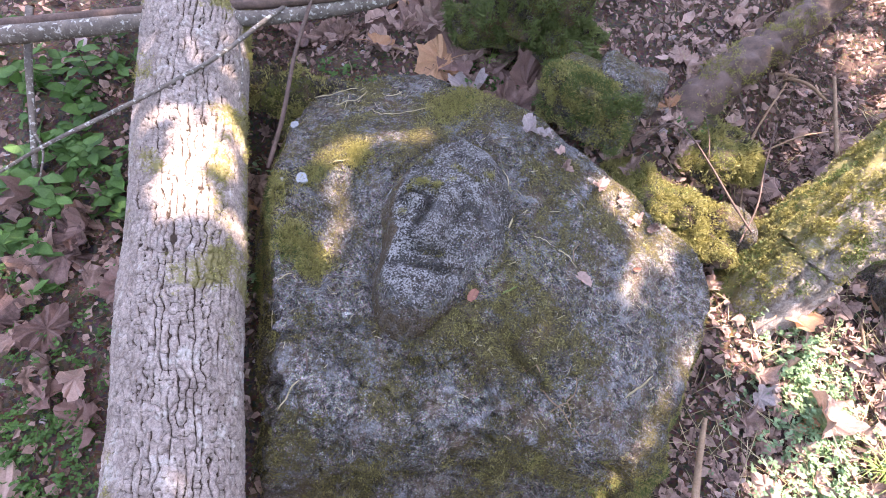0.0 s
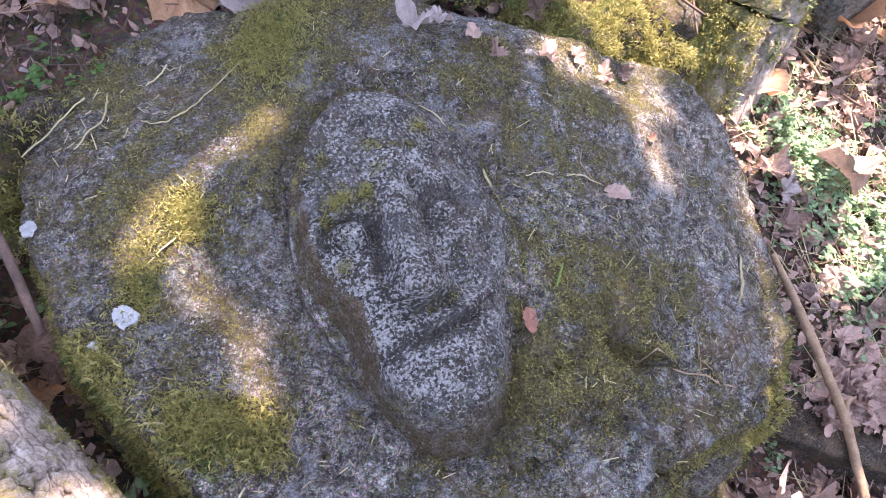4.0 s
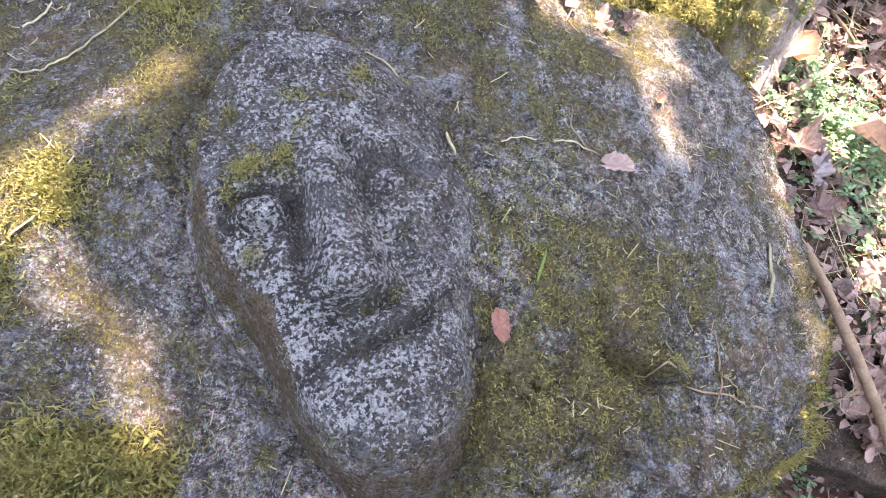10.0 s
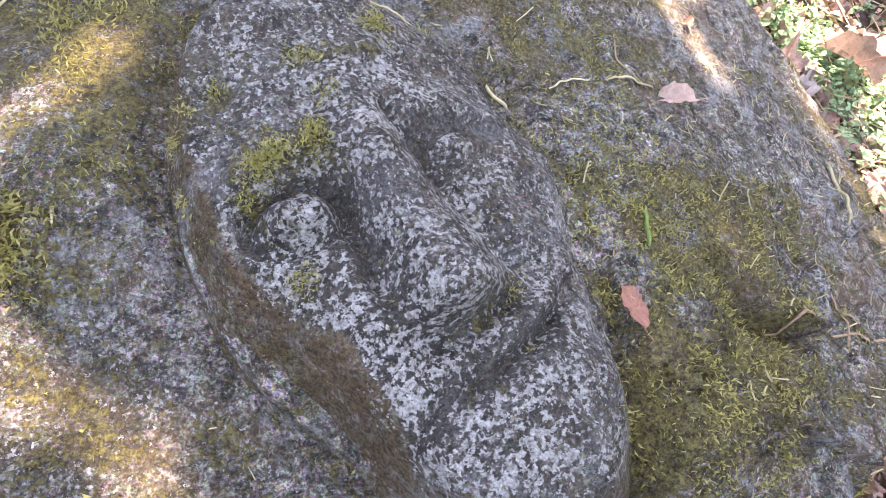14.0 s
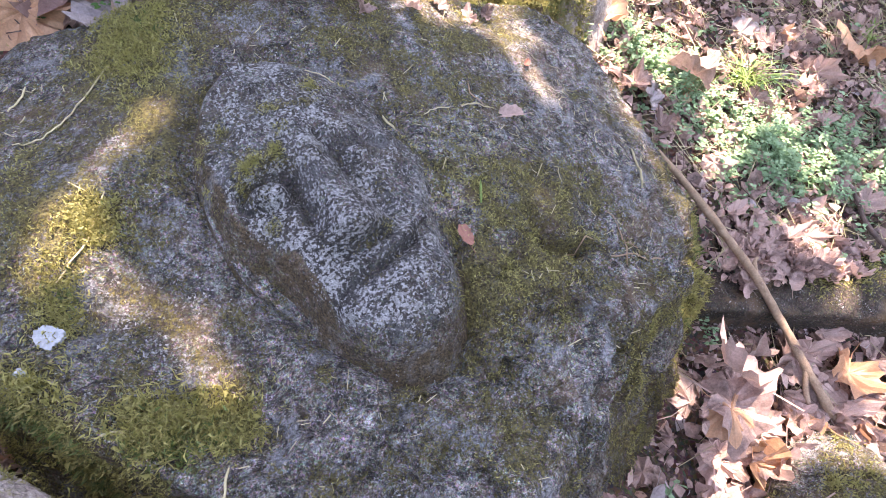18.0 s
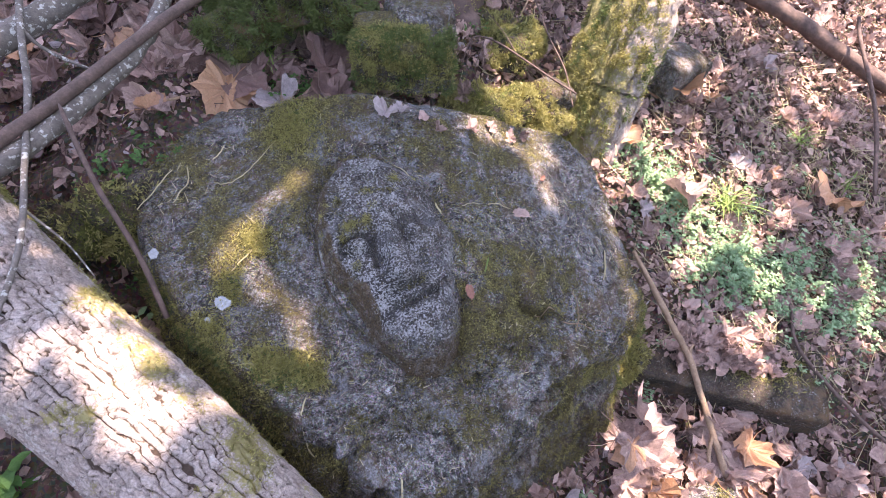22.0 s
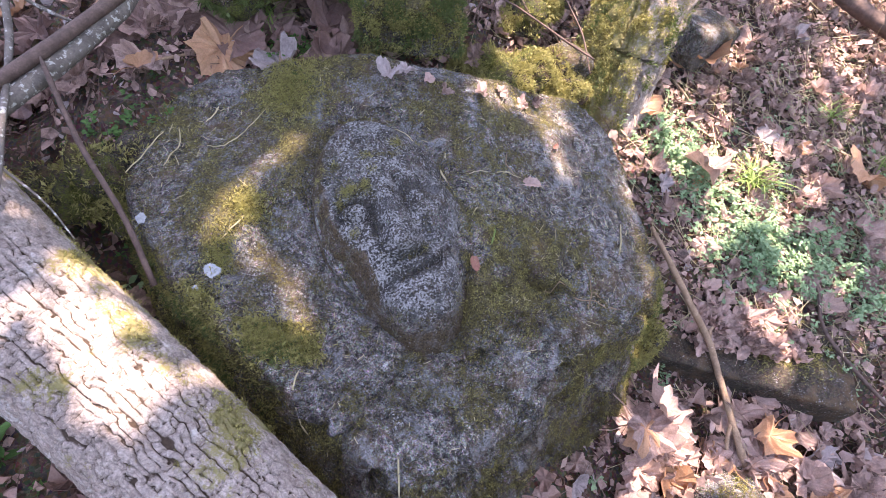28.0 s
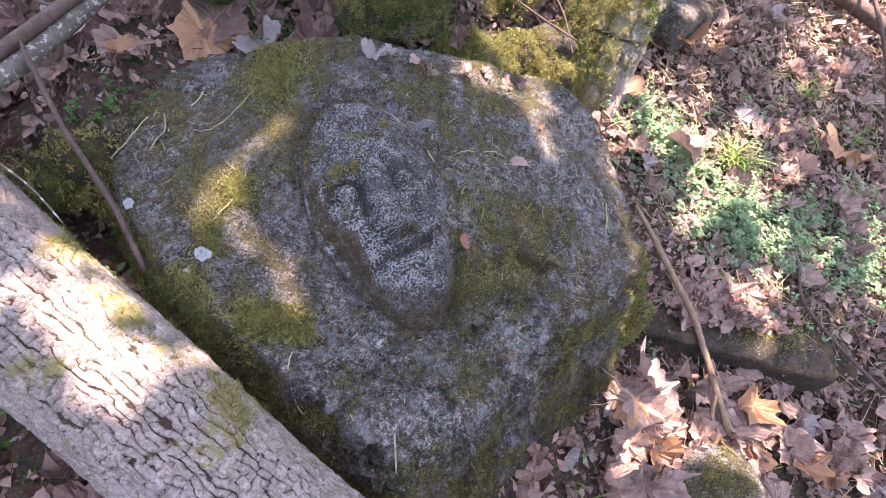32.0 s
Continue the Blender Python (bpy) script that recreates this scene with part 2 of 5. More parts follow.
rock_mat = stone_material("weathered_boulder_stone", (0.044, 0.042, 0.038), (0.290, 0.277, 0.254), (0.026, 0.022, 0.007), (0.225, 0.192, 0.060), brown=0.5)
slab_mat = stone_material("brown_slab_stone", (0.035, 0.028, 0.022), (0.095, 0.08, 0.065), (0.05, 0.06, 0.012), (0.16, 0.18, 0.03), brown=0.9)


def bark_material():
    """Bark; the attribute 'ridge' is 0 in the furrows and 1 on the plates."""
    m, t, b = material("furrowed_bark")
    n = Nodes(t)
    ridge = n.attr("ridge")
    mid = n.noise(30, 6, 0.75)
    fine = n.noise(190, 5, 0.78)
    crack = n.cells(55, feature="DISTANCE_TO_EDGE")
    base = n.mix(n.ramp(mid, (0.34, 0.0), (0.66, 1.0)), (0.215, 0.175, 0.153), (0.41, 0.355, 0.32))
    base = n.mix(0.65, base, n.ramp(fine, (0.3, 0.15), (0.7, 0.85)), "OVERLAY")
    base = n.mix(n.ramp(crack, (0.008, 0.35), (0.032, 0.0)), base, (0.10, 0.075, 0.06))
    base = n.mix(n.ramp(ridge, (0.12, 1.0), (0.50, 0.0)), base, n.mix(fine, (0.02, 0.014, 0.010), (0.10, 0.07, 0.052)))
    pale = n.ramp(n.noise(17, 6, 0.75), (0.57, 0.0), (0.64, 1.0))
    base = n.mix(n.math("MULTIPLY", pale, 0.55), base, (0.55, 0.54, 0.50))
    moss = n.attr("moss")
    mf = n.ramp(n.math("ADD", moss, n.math("ADD", n.math("MULTIPLY", n.math("SUBTRACT", n.noise(45, 6, 0.75), 0.5), 1.6), n.math("MULTIPLY", n.math("SUBTRACT", n.noise(170, 4, 0.75), 0.5), 1.2))), (0.45, 0.0), (0.72, 1.0))
    base = n.mix(n.math("MULTIPLY", mf, 0.85), base, n.mix(n.noise(90, 4, 0.7), (0.06, 0.058, 0.018), (0.33, 0.30, 0.10)))
    t.links.new(base, b.inputs["Base Color"])
    b.inputs["Roughness"].default_value = 0.88
    b.inputs["Specular IOR Level"].default_value = 0.25
    n.bump(n.math("ADD", n.math("MULTIPLY", mid, 0.6), n.math("ADD", n.math("MULTIPLY", fine, 0.5), n.ramp(crack, (0.0, 0.0), (0.05, 0.14)))), 1.0, 0.006, b)
    return m


bark_mat = bark_material()


def soil_material():
    m, t, b = material("forest_soil")
    n = Nodes(t)
    mid = n.noise(22, 6, 0.7)
    bits = n.cells(120, out="Color")
    base = n.mix(n.ramp(mid, (0.3, 0.0), (0.7, 1.0)), (0.045, 0.030, 0.020), (0.13, 0.088, 0.060))
    base = n.mix(0.5, base, bits, "OVERLAY")
    base = n.mix(n.ramp(n.noise(75, 5, 0.75), (0.55, 0.0), (0.68, 1.0)), base, (0.22, 0.155, 0.11))
    t.links.new(base, b.inputs["Base Color"])
    b.inputs["Roughness"].default_value = 0.95
    n.bump(n.math("ADD", mid, n.noise(160, 4, 0.8)), 1.0, 0.012, b)
    return m


soil_mat = soil_material()


def leaf_material(name, dark, pale, spread, trans=0.25):
    """Leaves: each object, or each island of a joined mesh, has a shade of its own."""
    m, t, b = material(name)
    n = Nodes(t)
    oi = n.add("ShaderNodeObjectInfo")
    geo = n.add("ShaderNodeNewGeometry")
    mixr = n.math("FRACT", n.math("ADD", oi.outputs["Random"], geo.outputs["Random Per Island"]))
    col = n.mix(mixr, dark, pale)
    col = n.mix(n.ramp(n.noise(28, 5, 0.7), (0.35, 0.0), (0.7, 1.0)), col, tuple(c * spread for c in pale))
    col = n.mix(0.35, col, n.ramp(n.noise(240, 3, 0.7), (0.3, 0.25), (0.7, 0.75)), "OVERLAY")
    t.links.new(col, b.inputs["Base Color"])
    b.inputs["Roughness"].default_value = 0.62
    n.bump(n.noise(150, 4, 0.7), 0.5, 0.003, b)
    tr = n.add("ShaderNodeBsdfTranslucent")
    t.links.new(col, tr.inputs["Color"])
    mx = n.add("ShaderNodeMixShader", Fac=trans)
    t.links.new(b.outputs[0], mx.inputs[1])
    t.links.new(tr.outputs[0], mx.inputs[2])
    t.links.new(mx.outputs[0], t.nodes["Material Output"].inputs["Surface"])
    return m


dead_leaf_mat = leaf_material("dry_leaf", (0.075, 0.040, 0.032), (0.48, 0.335, 0.285), 1.1)
orange_leaf_mat = leaf_material("dry_orange_leaf", (0.38, 0.19, 0.095), (0.52, 0.30, 0.18), 1.0)
dark_litter_mat = leaf_material("crumbled_leaf", (0.030, 0.016, 0.012), (0.36, 0.235, 0.195), 1.0, 0.1)
red_leaf_mat = leaf_material("dry_reddish_leaf", (0.27, 0.115, 0.080), (0.36, 0.17, 0.125), 1.0)
# browner, darker copy of the dry leaf, with shade put into its colour
shaded_leaf_mat = leaf_material("shaded_brown_leaf", (0.055, 0.030, 0.026), (0.27, 0.165, 0.142), 1.0)
gray_leaf_mat = leaf_material("bleached_leaf", (0.20, 0.165, 0.16), (0.40, 0.34, 0.33), 1.1)
green_leaf_mat = leaf_material("green_herb_leaf", (0.09, 0.20, 0.085), (0.29, 0.45, 0.25), 0.9, 0.3)
lush_leaf_mat = leaf_material("dark_green_leaf", (0.03, 0.10, 0.025), (0.09, 0.22, 0.05), 0.8, 0.3)
grass_mat = leaf_material("grass_blade", (0.10, 0.19, 0.04), (0.25, 0.36, 0.10), 0.9, 0.3)
straw_mat = leaf_material("dry_grass_straw", (0.26, 0.22, 0.11), (0.48, 0.42, 0.25), 1.0, 0.1)
moss_mat = leaf_material("moss_tuft", (0.055, 0.053, 0.016), (0.43, 0.40, 0.14), 0.8, 0.35)
deep_moss_mat = leaf_material("green_moss_tuft", (0.045, 0.080, 0.022), (0.14, 0.19, 0.055), 0.8, 0.25)


def wood_material(name, low, high, speck=0.0):
    m, t, b = material(name)
    n = Nodes(t)
    base = n.mix(n.ramp(n.noise(40, 6, 0.7), (0.3, 0.0), (0.7, 1.0)), low, high)
    base = n.mix(0.45, base, n.ramp(n.noise(260, 4, 0.7), (0.25, 0.2), (0.75, 0.8)), "OVERLAY")
    if speck:
        base = n.mix(n.math("MULTIPLY", n.ramp(n.noise(85, 4, 0.6), (0.56, 0.0), (0.63, 1.0)), speck), base, (0.52, 0.53, 0.48))
    t.links.new(base, b.inputs["Base Color"])
    b.inputs["Roughness"].default_value = 0.8
    n.bump(n.noise(120, 5, 0.75), 0.8, 0.003, b)
    return m


brown_wood_mat = wood_material("brown_branch_bark", (0.052, 0.033, 0.027), (0.155, 0.10, 0.08))
gray_wood_mat = wood_material("lichened_grey_branch_bark", (0.075, 0.064, 0.053), (0.18, 0.155, 0.132), 0.7)
tan_wood_mat = wood_material("bare_tan_stick", (0.20, 0.125, 0.075), (0.38, 0.265, 0.175))

# ---- the hillside ----
def ground_z(x, y):
    """Height of the soil: a hillside that falls towards the viewer and to one side, with a bank behind the boulder."""
    x, y = np.asarray(x, float), np.asarray(y, float)
    xx, yy = 3.5 * np.tanh(x / 3.5), 5 * np.tanh(y / 5)
    z = -0.235 - 0.151 * xx + 0.437 * yy
    z = z + 0.19 * ramp(x, 0.62, 0.30) * ramp(y, 0.05, 0.42) * ramp(x, -0.95, -0.5)
    z = z + 0.05 * ramp(x, -0.35, -0.7) * ramp(y, 0.5, -0.1)
    z = z - 0.075 * ramp(y + 0.3 * (x - 0.9), 0.02, -0.08) * ramp(x, 0.3, 0.55)
    P = flat3(x, y)
    near = np.exp(-((x**2 + y**2) / 9.0)).ravel()
    lumps = 0.022 * fbm(P, 5, 3, 11) + 0.006 * fbm(P, 40, 3, 15) * (near > 0.05) + 0.25 * fbm(P, 0.25, 2, 17) * (1 - near)
    return z + lumps.reshape(x.shape)


def axis_steps(dense, step, far):
    inner = np.arange(-dense, dense + step / 2, step)
    out, s, v = [], step, dense
    while v < far:
        s *= 1.18
        v += s
        out.append(v)
    return np.concatenate([-np.array(out)[::-1], inner, np.array(out)])


gx, gy = axis_steps(1.7, 0.014, 90.0) + 0.25, axis_steps(1.4, 0.014, 90.0) + 0.15
GX, GY = np.meshgrid(gx, gy)
GZ = ground_z(GX, GY)
ground = solid("ground", np.stack([GX.ravel(), GY.ravel(), GZ.ravel()], 1), grid_faces(len(gy), len(gx)), soil_mat)
tagged(ground, "sloping woodland floor of dark brown soil and crumbled litter", "ground", kind="structure")

# ---- the boulder ----
# plan of the carving on it: middle, and the ways up and across the head
FACE_O, FACE_V, FACE_U = np.array([-0.004, 0.078]), np.array([-0.223, 0.975]), np.array([0.975, 0.223])
ROCK_C = np.array([0.03, 0.05, -0.22])
# planes as (normal, a point on it)
ROCK_PLANES = [
    ((0.155, -0.33, 1.0), (0.0, 0.0, 0.116)),     # crown
    ((0.42, -0.42, 1.0), (0.0, 0.0, 0.170)),      # falls to the right
    ((-0.15, -0.18, 1.0), (0.0, 0.0, 0.218)),     # falls to the left
    ((0.215, -0.60, 1.0), (0.0, 0.0, 0.146)),     # nose of the stone
    ((-0.88, -0.42, 0.18), (-0.50, 0.08, 0.12)),
    ((-0.66, -0.75, 0.10), (-0.21, -0.25, 0.0)),
    ((0.513, -0.858, 0.18), (0.335, -0.20, -0.11)),
    ((0.72, -0.66, 0.12), (0.57, -0.03, -0.08)),
    ((0.99, 0.12, 0.10), (0.635, 0.20, 0.0)),
    ((0.70, 0.72, 0.15), (0.575, 0.435, 0.10)),
    ((0.08, 1.0, 0.30), (0.10, 0.485, 0.25)),
    ((-0.78, 0.62, 0.30), (-0.475, 0.44, 0.22)),
    ((0.0, 0.0, -1.0), (0.0, 0.0, -0.75)),
]
RN = np.array([n for n, _ in ROCK_PLANES])
RN /= np.linalg.norm(RN, axis=1)[:, None]
RH = ((np.array([p for _, p in ROCK_PLANES]) - ROCK_C) * RN).sum(1)
ROUND = 150.0


def rock_value(P):
    """Under 1 inside the bare form of the boulder, over 1 outside."""
    return (np.maximum((P - ROCK_C) @ RN.T / RH, 0) ** ROUND).sum(1) ** (1 / ROUND)


def facets(P, scale, seed):
    """Broken faces: each cell of the stone tilts its own way; in metres for a slope of one."""
    Q = P * scale + 100 + 0.25 * np.stack([vnoise(P, scale * 3, seed + 3), vnoise(P, scale * 3, seed + 4), vnoise(P, scale * 3, seed + 5)], 1)
    B = np.floor(Q).astype(np.int64)
    best, out = np.full(len(P), 9.0), np.zeros(len(P))
    for dx in (-1, 0, 1):
        for dy in (-1, 0, 1):
            for dz in (-1, 0, 1):
                C = B + (dx, dy, dz)
                r = [hash3(C[:, 0], C[:, 1], C[:, 2], seed + 10 + i) for i in range(6)]
                rel = Q - C - np.stack(r[:3], 1)
                dist = (rel**2).sum(1)
                tilt = (rel * (np.stack(r[3:], 1) * 2 - 1)).sum(1) / scale
                out = np.where(dist < best, tilt, out)
                best = np.minimum(best, dist)
    return out


def rock_relief(P):
    rel = P[:, :2] - FACE_O
    fu, fv = rel @ FACE_U, rel @ FACE_V
    rho = (np.abs(fu / (0.162 - 0.050 * ramp(-fv, 0.0, 0.20))) ** 2.35 + np.abs(fv / (0.232 + 0.026 * ramp(-fv, 0.05, 0.2))) ** 2.35) ** (1 / 2.35)
    trench = np.exp(-(((rho - 1.03) / 0.06) ** 2)) * (0.35 + 0.65 * ramp(-(0.8 * fu / 0.16 + 0.6 * fv / 0.24), -0.6, 0.6)) * (P[:, 2] > -0.1)
    d = -0.028 * trench + 0.009 * fbm(P, 6, 3, 21) + 0.0035 * fbm(P, 26, 3, 25) + 0.0018 * fbm(P, 110, 3, 31)
    front = 0.10 + 0.90 * ramp(P[:, 1] - 0.35 * P[:, 0], -0.02, -0.2)
    d = d + front * (0.26 * facets(P, 8.0, 43) + 0.20 * facets(P, 19.0, 47)) * ramp(rho, 0.9, 1.15)
    # shallow steps where flakes have come off the front
    step = vnoise(P @ np.array([[1, 0.4, 0], [-0.4, 1, 0], [0.6, 0.5, 1]]), 7, 41)
    return d + 0.006 * ramp(step, 0.05, 0.16) * ramp(P[:, 1], 0.1, -0.15)


def rock_dent(x, y):
    """Broad hollows and swellings of the upper face, as heights."""
    d = -0.088 * blob(x, y, -0.205, -0.105, 0.155, 0.125) - 0.034 * blob(x, y, -0.30, 0.02, 0.13, 0.08) - 0.012 * blob(x, y, -0.10, -0.07, 0.05, 0.07)
    d = d + 0.026 * blob(x, y, 0.08, 0.41, 0.17, 0.08) + 0.026 * blob(x, y, 0.20, -0.11, 0.09, 0.06)
    return d - 0.030 * blob(x, y, 0.38, 0.44, 0.09, 0.06) + 0.018 * blob(x, y, -0.36, 0.17, 0.10, 0.07) + 0.02 * blob(x, y, 0.04, -0.38, 0.07, 0.06)


def rock_top(x, y):
    """Height of the boulder's surface over the plan."""
    x, y = np.atleast_1d(np.asarray(x, float)), np.atleast_1d(np.asarray(y, float))
    lo, hi = np.full(x.shape, -0.3), np.full(x.shape, 0.7)
    for _ in range(26):
        mid = (lo + hi) / 2
        inside = rock_value(np.stack([x, y, mid], 1)) < 1
        lo, hi = np.where(inside, mid, lo), np.where(inside, hi, mid)
    return lo + rock_relief(np.stack([x, y, lo], 1)) + rock_dent(x, y)


def rock_moss(x, y, z):
    """How far the thin moss film covers the boulder, 0 to 1."""
    P = np.stack([x, y, z], 1)
    c = 0.66 * blob(x, y, -0.33, 0.33, 0.24, 0.20) + 0.5 * blob(x, y, -0.08, 0.42, 0.2, 0.1)
    c = c + 0.7 * blob(x, y, 0.25, 0.14, 0.13, 0.26, -12) + 0.42 * blob(x, y, 0.42, 0.02, 0.16, 0.09, 35)
    c = c + 0.55 * blob(x, y, 0.17, -0.06, 0.07, 0.13, -25) + 0.6 * blob(x, y, -0.33, 0.12, 0.10, 0.09)
    c = c + 0.35 * blob(x, y, -0.27, -0.12, 0.06, 0.05) + 0.12 * blob(x, y, 0.2, -0.27, 0.2, 0.10)
    c = c - 0.5 * blob(x, y, -0.29, -0.02, 0.09, 0.07, -40) - 0.3 * blob(x, y, 0.48, 0.26, 0.09, 0.14)
    side = ramp(rock_top_flat(x, y) - z, 0.02, 0.10)
    c = c + 0.85 * side * (0.6 + 0.6 * vnoise(P, 9, 55)) + 0.9 * blob(x, y, 0.66, 0.1, 0.06, 0.3)
    return np.clip(0.36 + 0.50 * c + 0.40 * fbm(P, 8, 2, 51) + 0.36 * fbm(P, 24, 3, 57), 0, 1)


def rock_top_flat(x, y):
    return np.minimum.reduce([p[2] - (n[0] * (x - p[0]) + n[1] * (y - p[1])) / n[2] for n, p in ROCK_PLANES[:4]])


boulder = thing("boulder", (0.03, 0.05, -0.45), "large grey lichened boulder with moss patches, half sunk in the slope", "boulder")
th = np.concatenate([np.linspace(0.002, 0.9, 110, endpoint=False), np.linspace(0.9, 1.75, 190, endpoint=False), np.linspace(1.75, 2.7, 60)])
ph = np.linspace(0, 2 * np.pi, 620, endpoint=False)
TH, PH = np.meshgrid(th, ph, indexing="ij")
axis_n = Vector((0.14, -0.34, 0.93)).normalized()
turn = np.array(axis_n.to_track_quat("Z", "Y").to_matrix())
D = np.stack([np.sin(TH) * np.cos(PH), np.sin(TH) * np.sin(PH), np.cos(TH)], -1).reshape(-1, 3) @ turn.T
R = 1 / ((np.maximum(D @ RN.T / RH, 0) ** ROUND).sum(1) ** (1 / ROUND))
BV = ROCK_C + D * R[:, None]
BV = BV + D * rock_relief(BV)[:, None]
BV[:, 2] = np.maximum(BV[:, 2] + rock_dent(BV[:, 0], BV[:, 1]) * ramp(BV[:, 2], -0.3, -0.12), -0.72)
moss_b = rock_moss(BV[:, 0], BV[:, 1], BV[:, 2])
lich_b = np.clip(0.15 + 0.5 * blob(BV[:, 0], BV[:, 1], -0.13, 0.2, 0.09, 0.15) + 0.7 * blob(BV[:, 0], BV[:, 1], -0.27, 0.0, 0.11, 0.09) + 0.3 * blob(BV[:, 0], BV[:, 1], -0.05, -0.28, 0.15, 0.08), 0, 1) * 0.6
gap0 = rock_top_flat(BV[:, 0], BV[:, 1]) - BV[:, 2]
rock_body = solid("rock_body", BV, grid_faces(len(th), len(ph), True), rock_mat, boulder, "", True, {"moss": moss_b, "lichen": lich_b, "ochre": 0.35 * ramp(gap0, 0.02, 0.15)})

# ---- the carved head ----
FACE_N = np.array([0.14, -0.36, 0.92])
FACE_N /= np.linalg.norm(FACE_N)


def bump2(u, v, cu, cv, ru, rv):
    return np.exp(-(((u - cu) / ru) ** 2 + ((v - cv) / rv) ** 2))


def head_height(u, v):
    """Height of the smooth head, a low cushion that falls with the stone."""
    return 0.188 - 0.119 * u + 0.414 * v - 1.786 * u**2 - 0.161 * v**2 - 0.672 * u * v


def along(u, v, a, b, width):
    """1 on the stroke from a to b, falling off to its sides and ends."""
    du, dv = b[0] - a[0], b[1] - a[1]
    t = np.clip(((u - a[0]) * du + (v - a[1]) * dv) / (du * du + dv * dv), 0, 1)
    return np.exp(-(((u - a[0] - t * du) ** 2 + (v - a[1] - t * dv) ** 2) / width**2))


EYES = ((-0.080, -0.004, 0.027, 0.0150, 0.010, 0.011), (0.066, 0.012, 0.030, 0.0110, 0.005, 0.004))   # place, half axes, ball, groove


def carving(u, v):
    """Height of the carved features over the smooth head."""
    s = np.clip((0.060 - v) / 0.150, 0, 1)                       # down along the nose
    nu = u + 0.010
    inside = ramp(v, -0.112, -0.094) * ramp(v, 0.110, 0.040)
    width = 0.017 + 0.016 * s**1.3
    h = (0.011 + 0.021 * s) * np.exp(-((nu / width) ** 2) ** 1.25) * inside
    h = h + 0.006 * bump2(nu, v, 0.0, -0.078, 0.026, 0.022)
    for side in (-1, 1):
        h = h + 0.006 * bump2(nu, v, side * 0.031, -0.086, 0.013, 0.013)            # nostril wings
    h = h - 0.014 * along(u, v, (-0.044, 0.006), (-0.050, -0.062), 0.010) - 0.004 * along(u, v, (-0.052, -0.062), (-0.040, -0.106), 0.010)
    h = h - 0.008 * along(u, v, (0.020, 0.050), (0.026, -0.008), 0.009) - 0.005 * along(u, v, (0.026, -0.008), (0.038, -0.080), 0.010)
    h = h - 0.006 * along(u, v, (-0.034, -0.112), (0.020, -0.111), 0.008)
    for eu, ev, ru, rv, up, down in EYES:
        ball = np.hypot((u - eu) / ru, (v - ev + 0.10 * (u - eu)) / rv)
        h = h + up * ramp(1.05 - ball, 0.0, 0.6) - down * np.exp(-(((ball - 1.32) / 0.24) ** 2)) * (0.5 + 0.5 * ramp(v - ev, -0.010, 0.010))
    h = h - 0.006 * along(u, v, (0.034, 0.034), (0.100, 0.030), 0.006) + 0.006 * along(u, v, (0.045, 0.056), (0.105, 0.048), 0.014)
    h = h + 0.010 * along(u, v, (-0.125, 0.032), (-0.045, 0.038), 0.015) + 0.004 * bump2(u, v, -0.090, -0.070, 0.035, 0.035)
    h = h - 0.013 * along(u, v, (-0.006, -0.145), (0.050, -0.131), 0.006) - 0.007 * along(u, v, (0.050, -0.128), (0.085, -0.112), 0.006)
    h = h - 0.008 * along(u, v, (-0.018, -0.142), (-0.075, -0.150), 0.007)
    h = h + 0.006 * along(u, v, (0.010, -0.124), (0.060, -0.114), 0.010)
    return h + 0.012 * np.exp(-(((u - 0.012) / 0.075) ** 2 + ((v + 0.192) / 0.040) ** 2) ** 1.5)


rr, pp = np.concatenate([np.linspace(0.004, 0.86, 150, endpoint=False), np.linspace(0.86, 1.03, 60)]), np.linspace(0, 2 * np.pi, 420, endpoint=False)
RR, PP = np.meshgrid(rr, pp, indexing="ij")
cu, sv = np.cos(PP), np.sin(PP)
half_l = 0.232 + 0.026 * ramp(-sv, 0.2, 0.9)
half_w = 0.162 - 0.050 * ramp(-sv, 0.0, 0.9)
r_edge = (np.abs(cu / half_w) ** 2.35 + np.abs(sv / half_l) ** 2.35) ** (-1 / 2.35)
U, Vv = (RR * r_edge * cu).ravel(), (RR * r_edge * sv).ravel()
wob = 1 + 0.02 * vnoise(np.stack([np.cos(PP).ravel() * 2, np.sin(PP).ravel() * 2, 0 * U], 1), 1.0, 61)
U, Vv = U * wob, Vv * wob
plan = FACE_O + U[:, None] * FACE_U + Vv[:, None] * FACE_V
FB = np.stack([plan[:, 0], plan[:, 1], rock_top(plan[:, 0], plan[:, 1]) - 0.006], 1)
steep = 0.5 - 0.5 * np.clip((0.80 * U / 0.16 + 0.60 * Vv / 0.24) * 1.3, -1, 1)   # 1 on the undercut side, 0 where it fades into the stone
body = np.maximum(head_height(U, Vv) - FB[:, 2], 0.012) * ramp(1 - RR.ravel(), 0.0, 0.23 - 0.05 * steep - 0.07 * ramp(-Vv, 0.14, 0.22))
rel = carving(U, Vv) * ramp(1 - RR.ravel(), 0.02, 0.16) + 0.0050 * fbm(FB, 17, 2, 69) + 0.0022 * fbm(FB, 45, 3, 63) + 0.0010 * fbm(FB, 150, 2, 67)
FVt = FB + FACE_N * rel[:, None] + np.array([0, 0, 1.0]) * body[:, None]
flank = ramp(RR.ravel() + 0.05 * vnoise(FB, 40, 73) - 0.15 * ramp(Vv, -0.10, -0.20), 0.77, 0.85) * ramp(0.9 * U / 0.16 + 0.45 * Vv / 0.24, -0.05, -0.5)
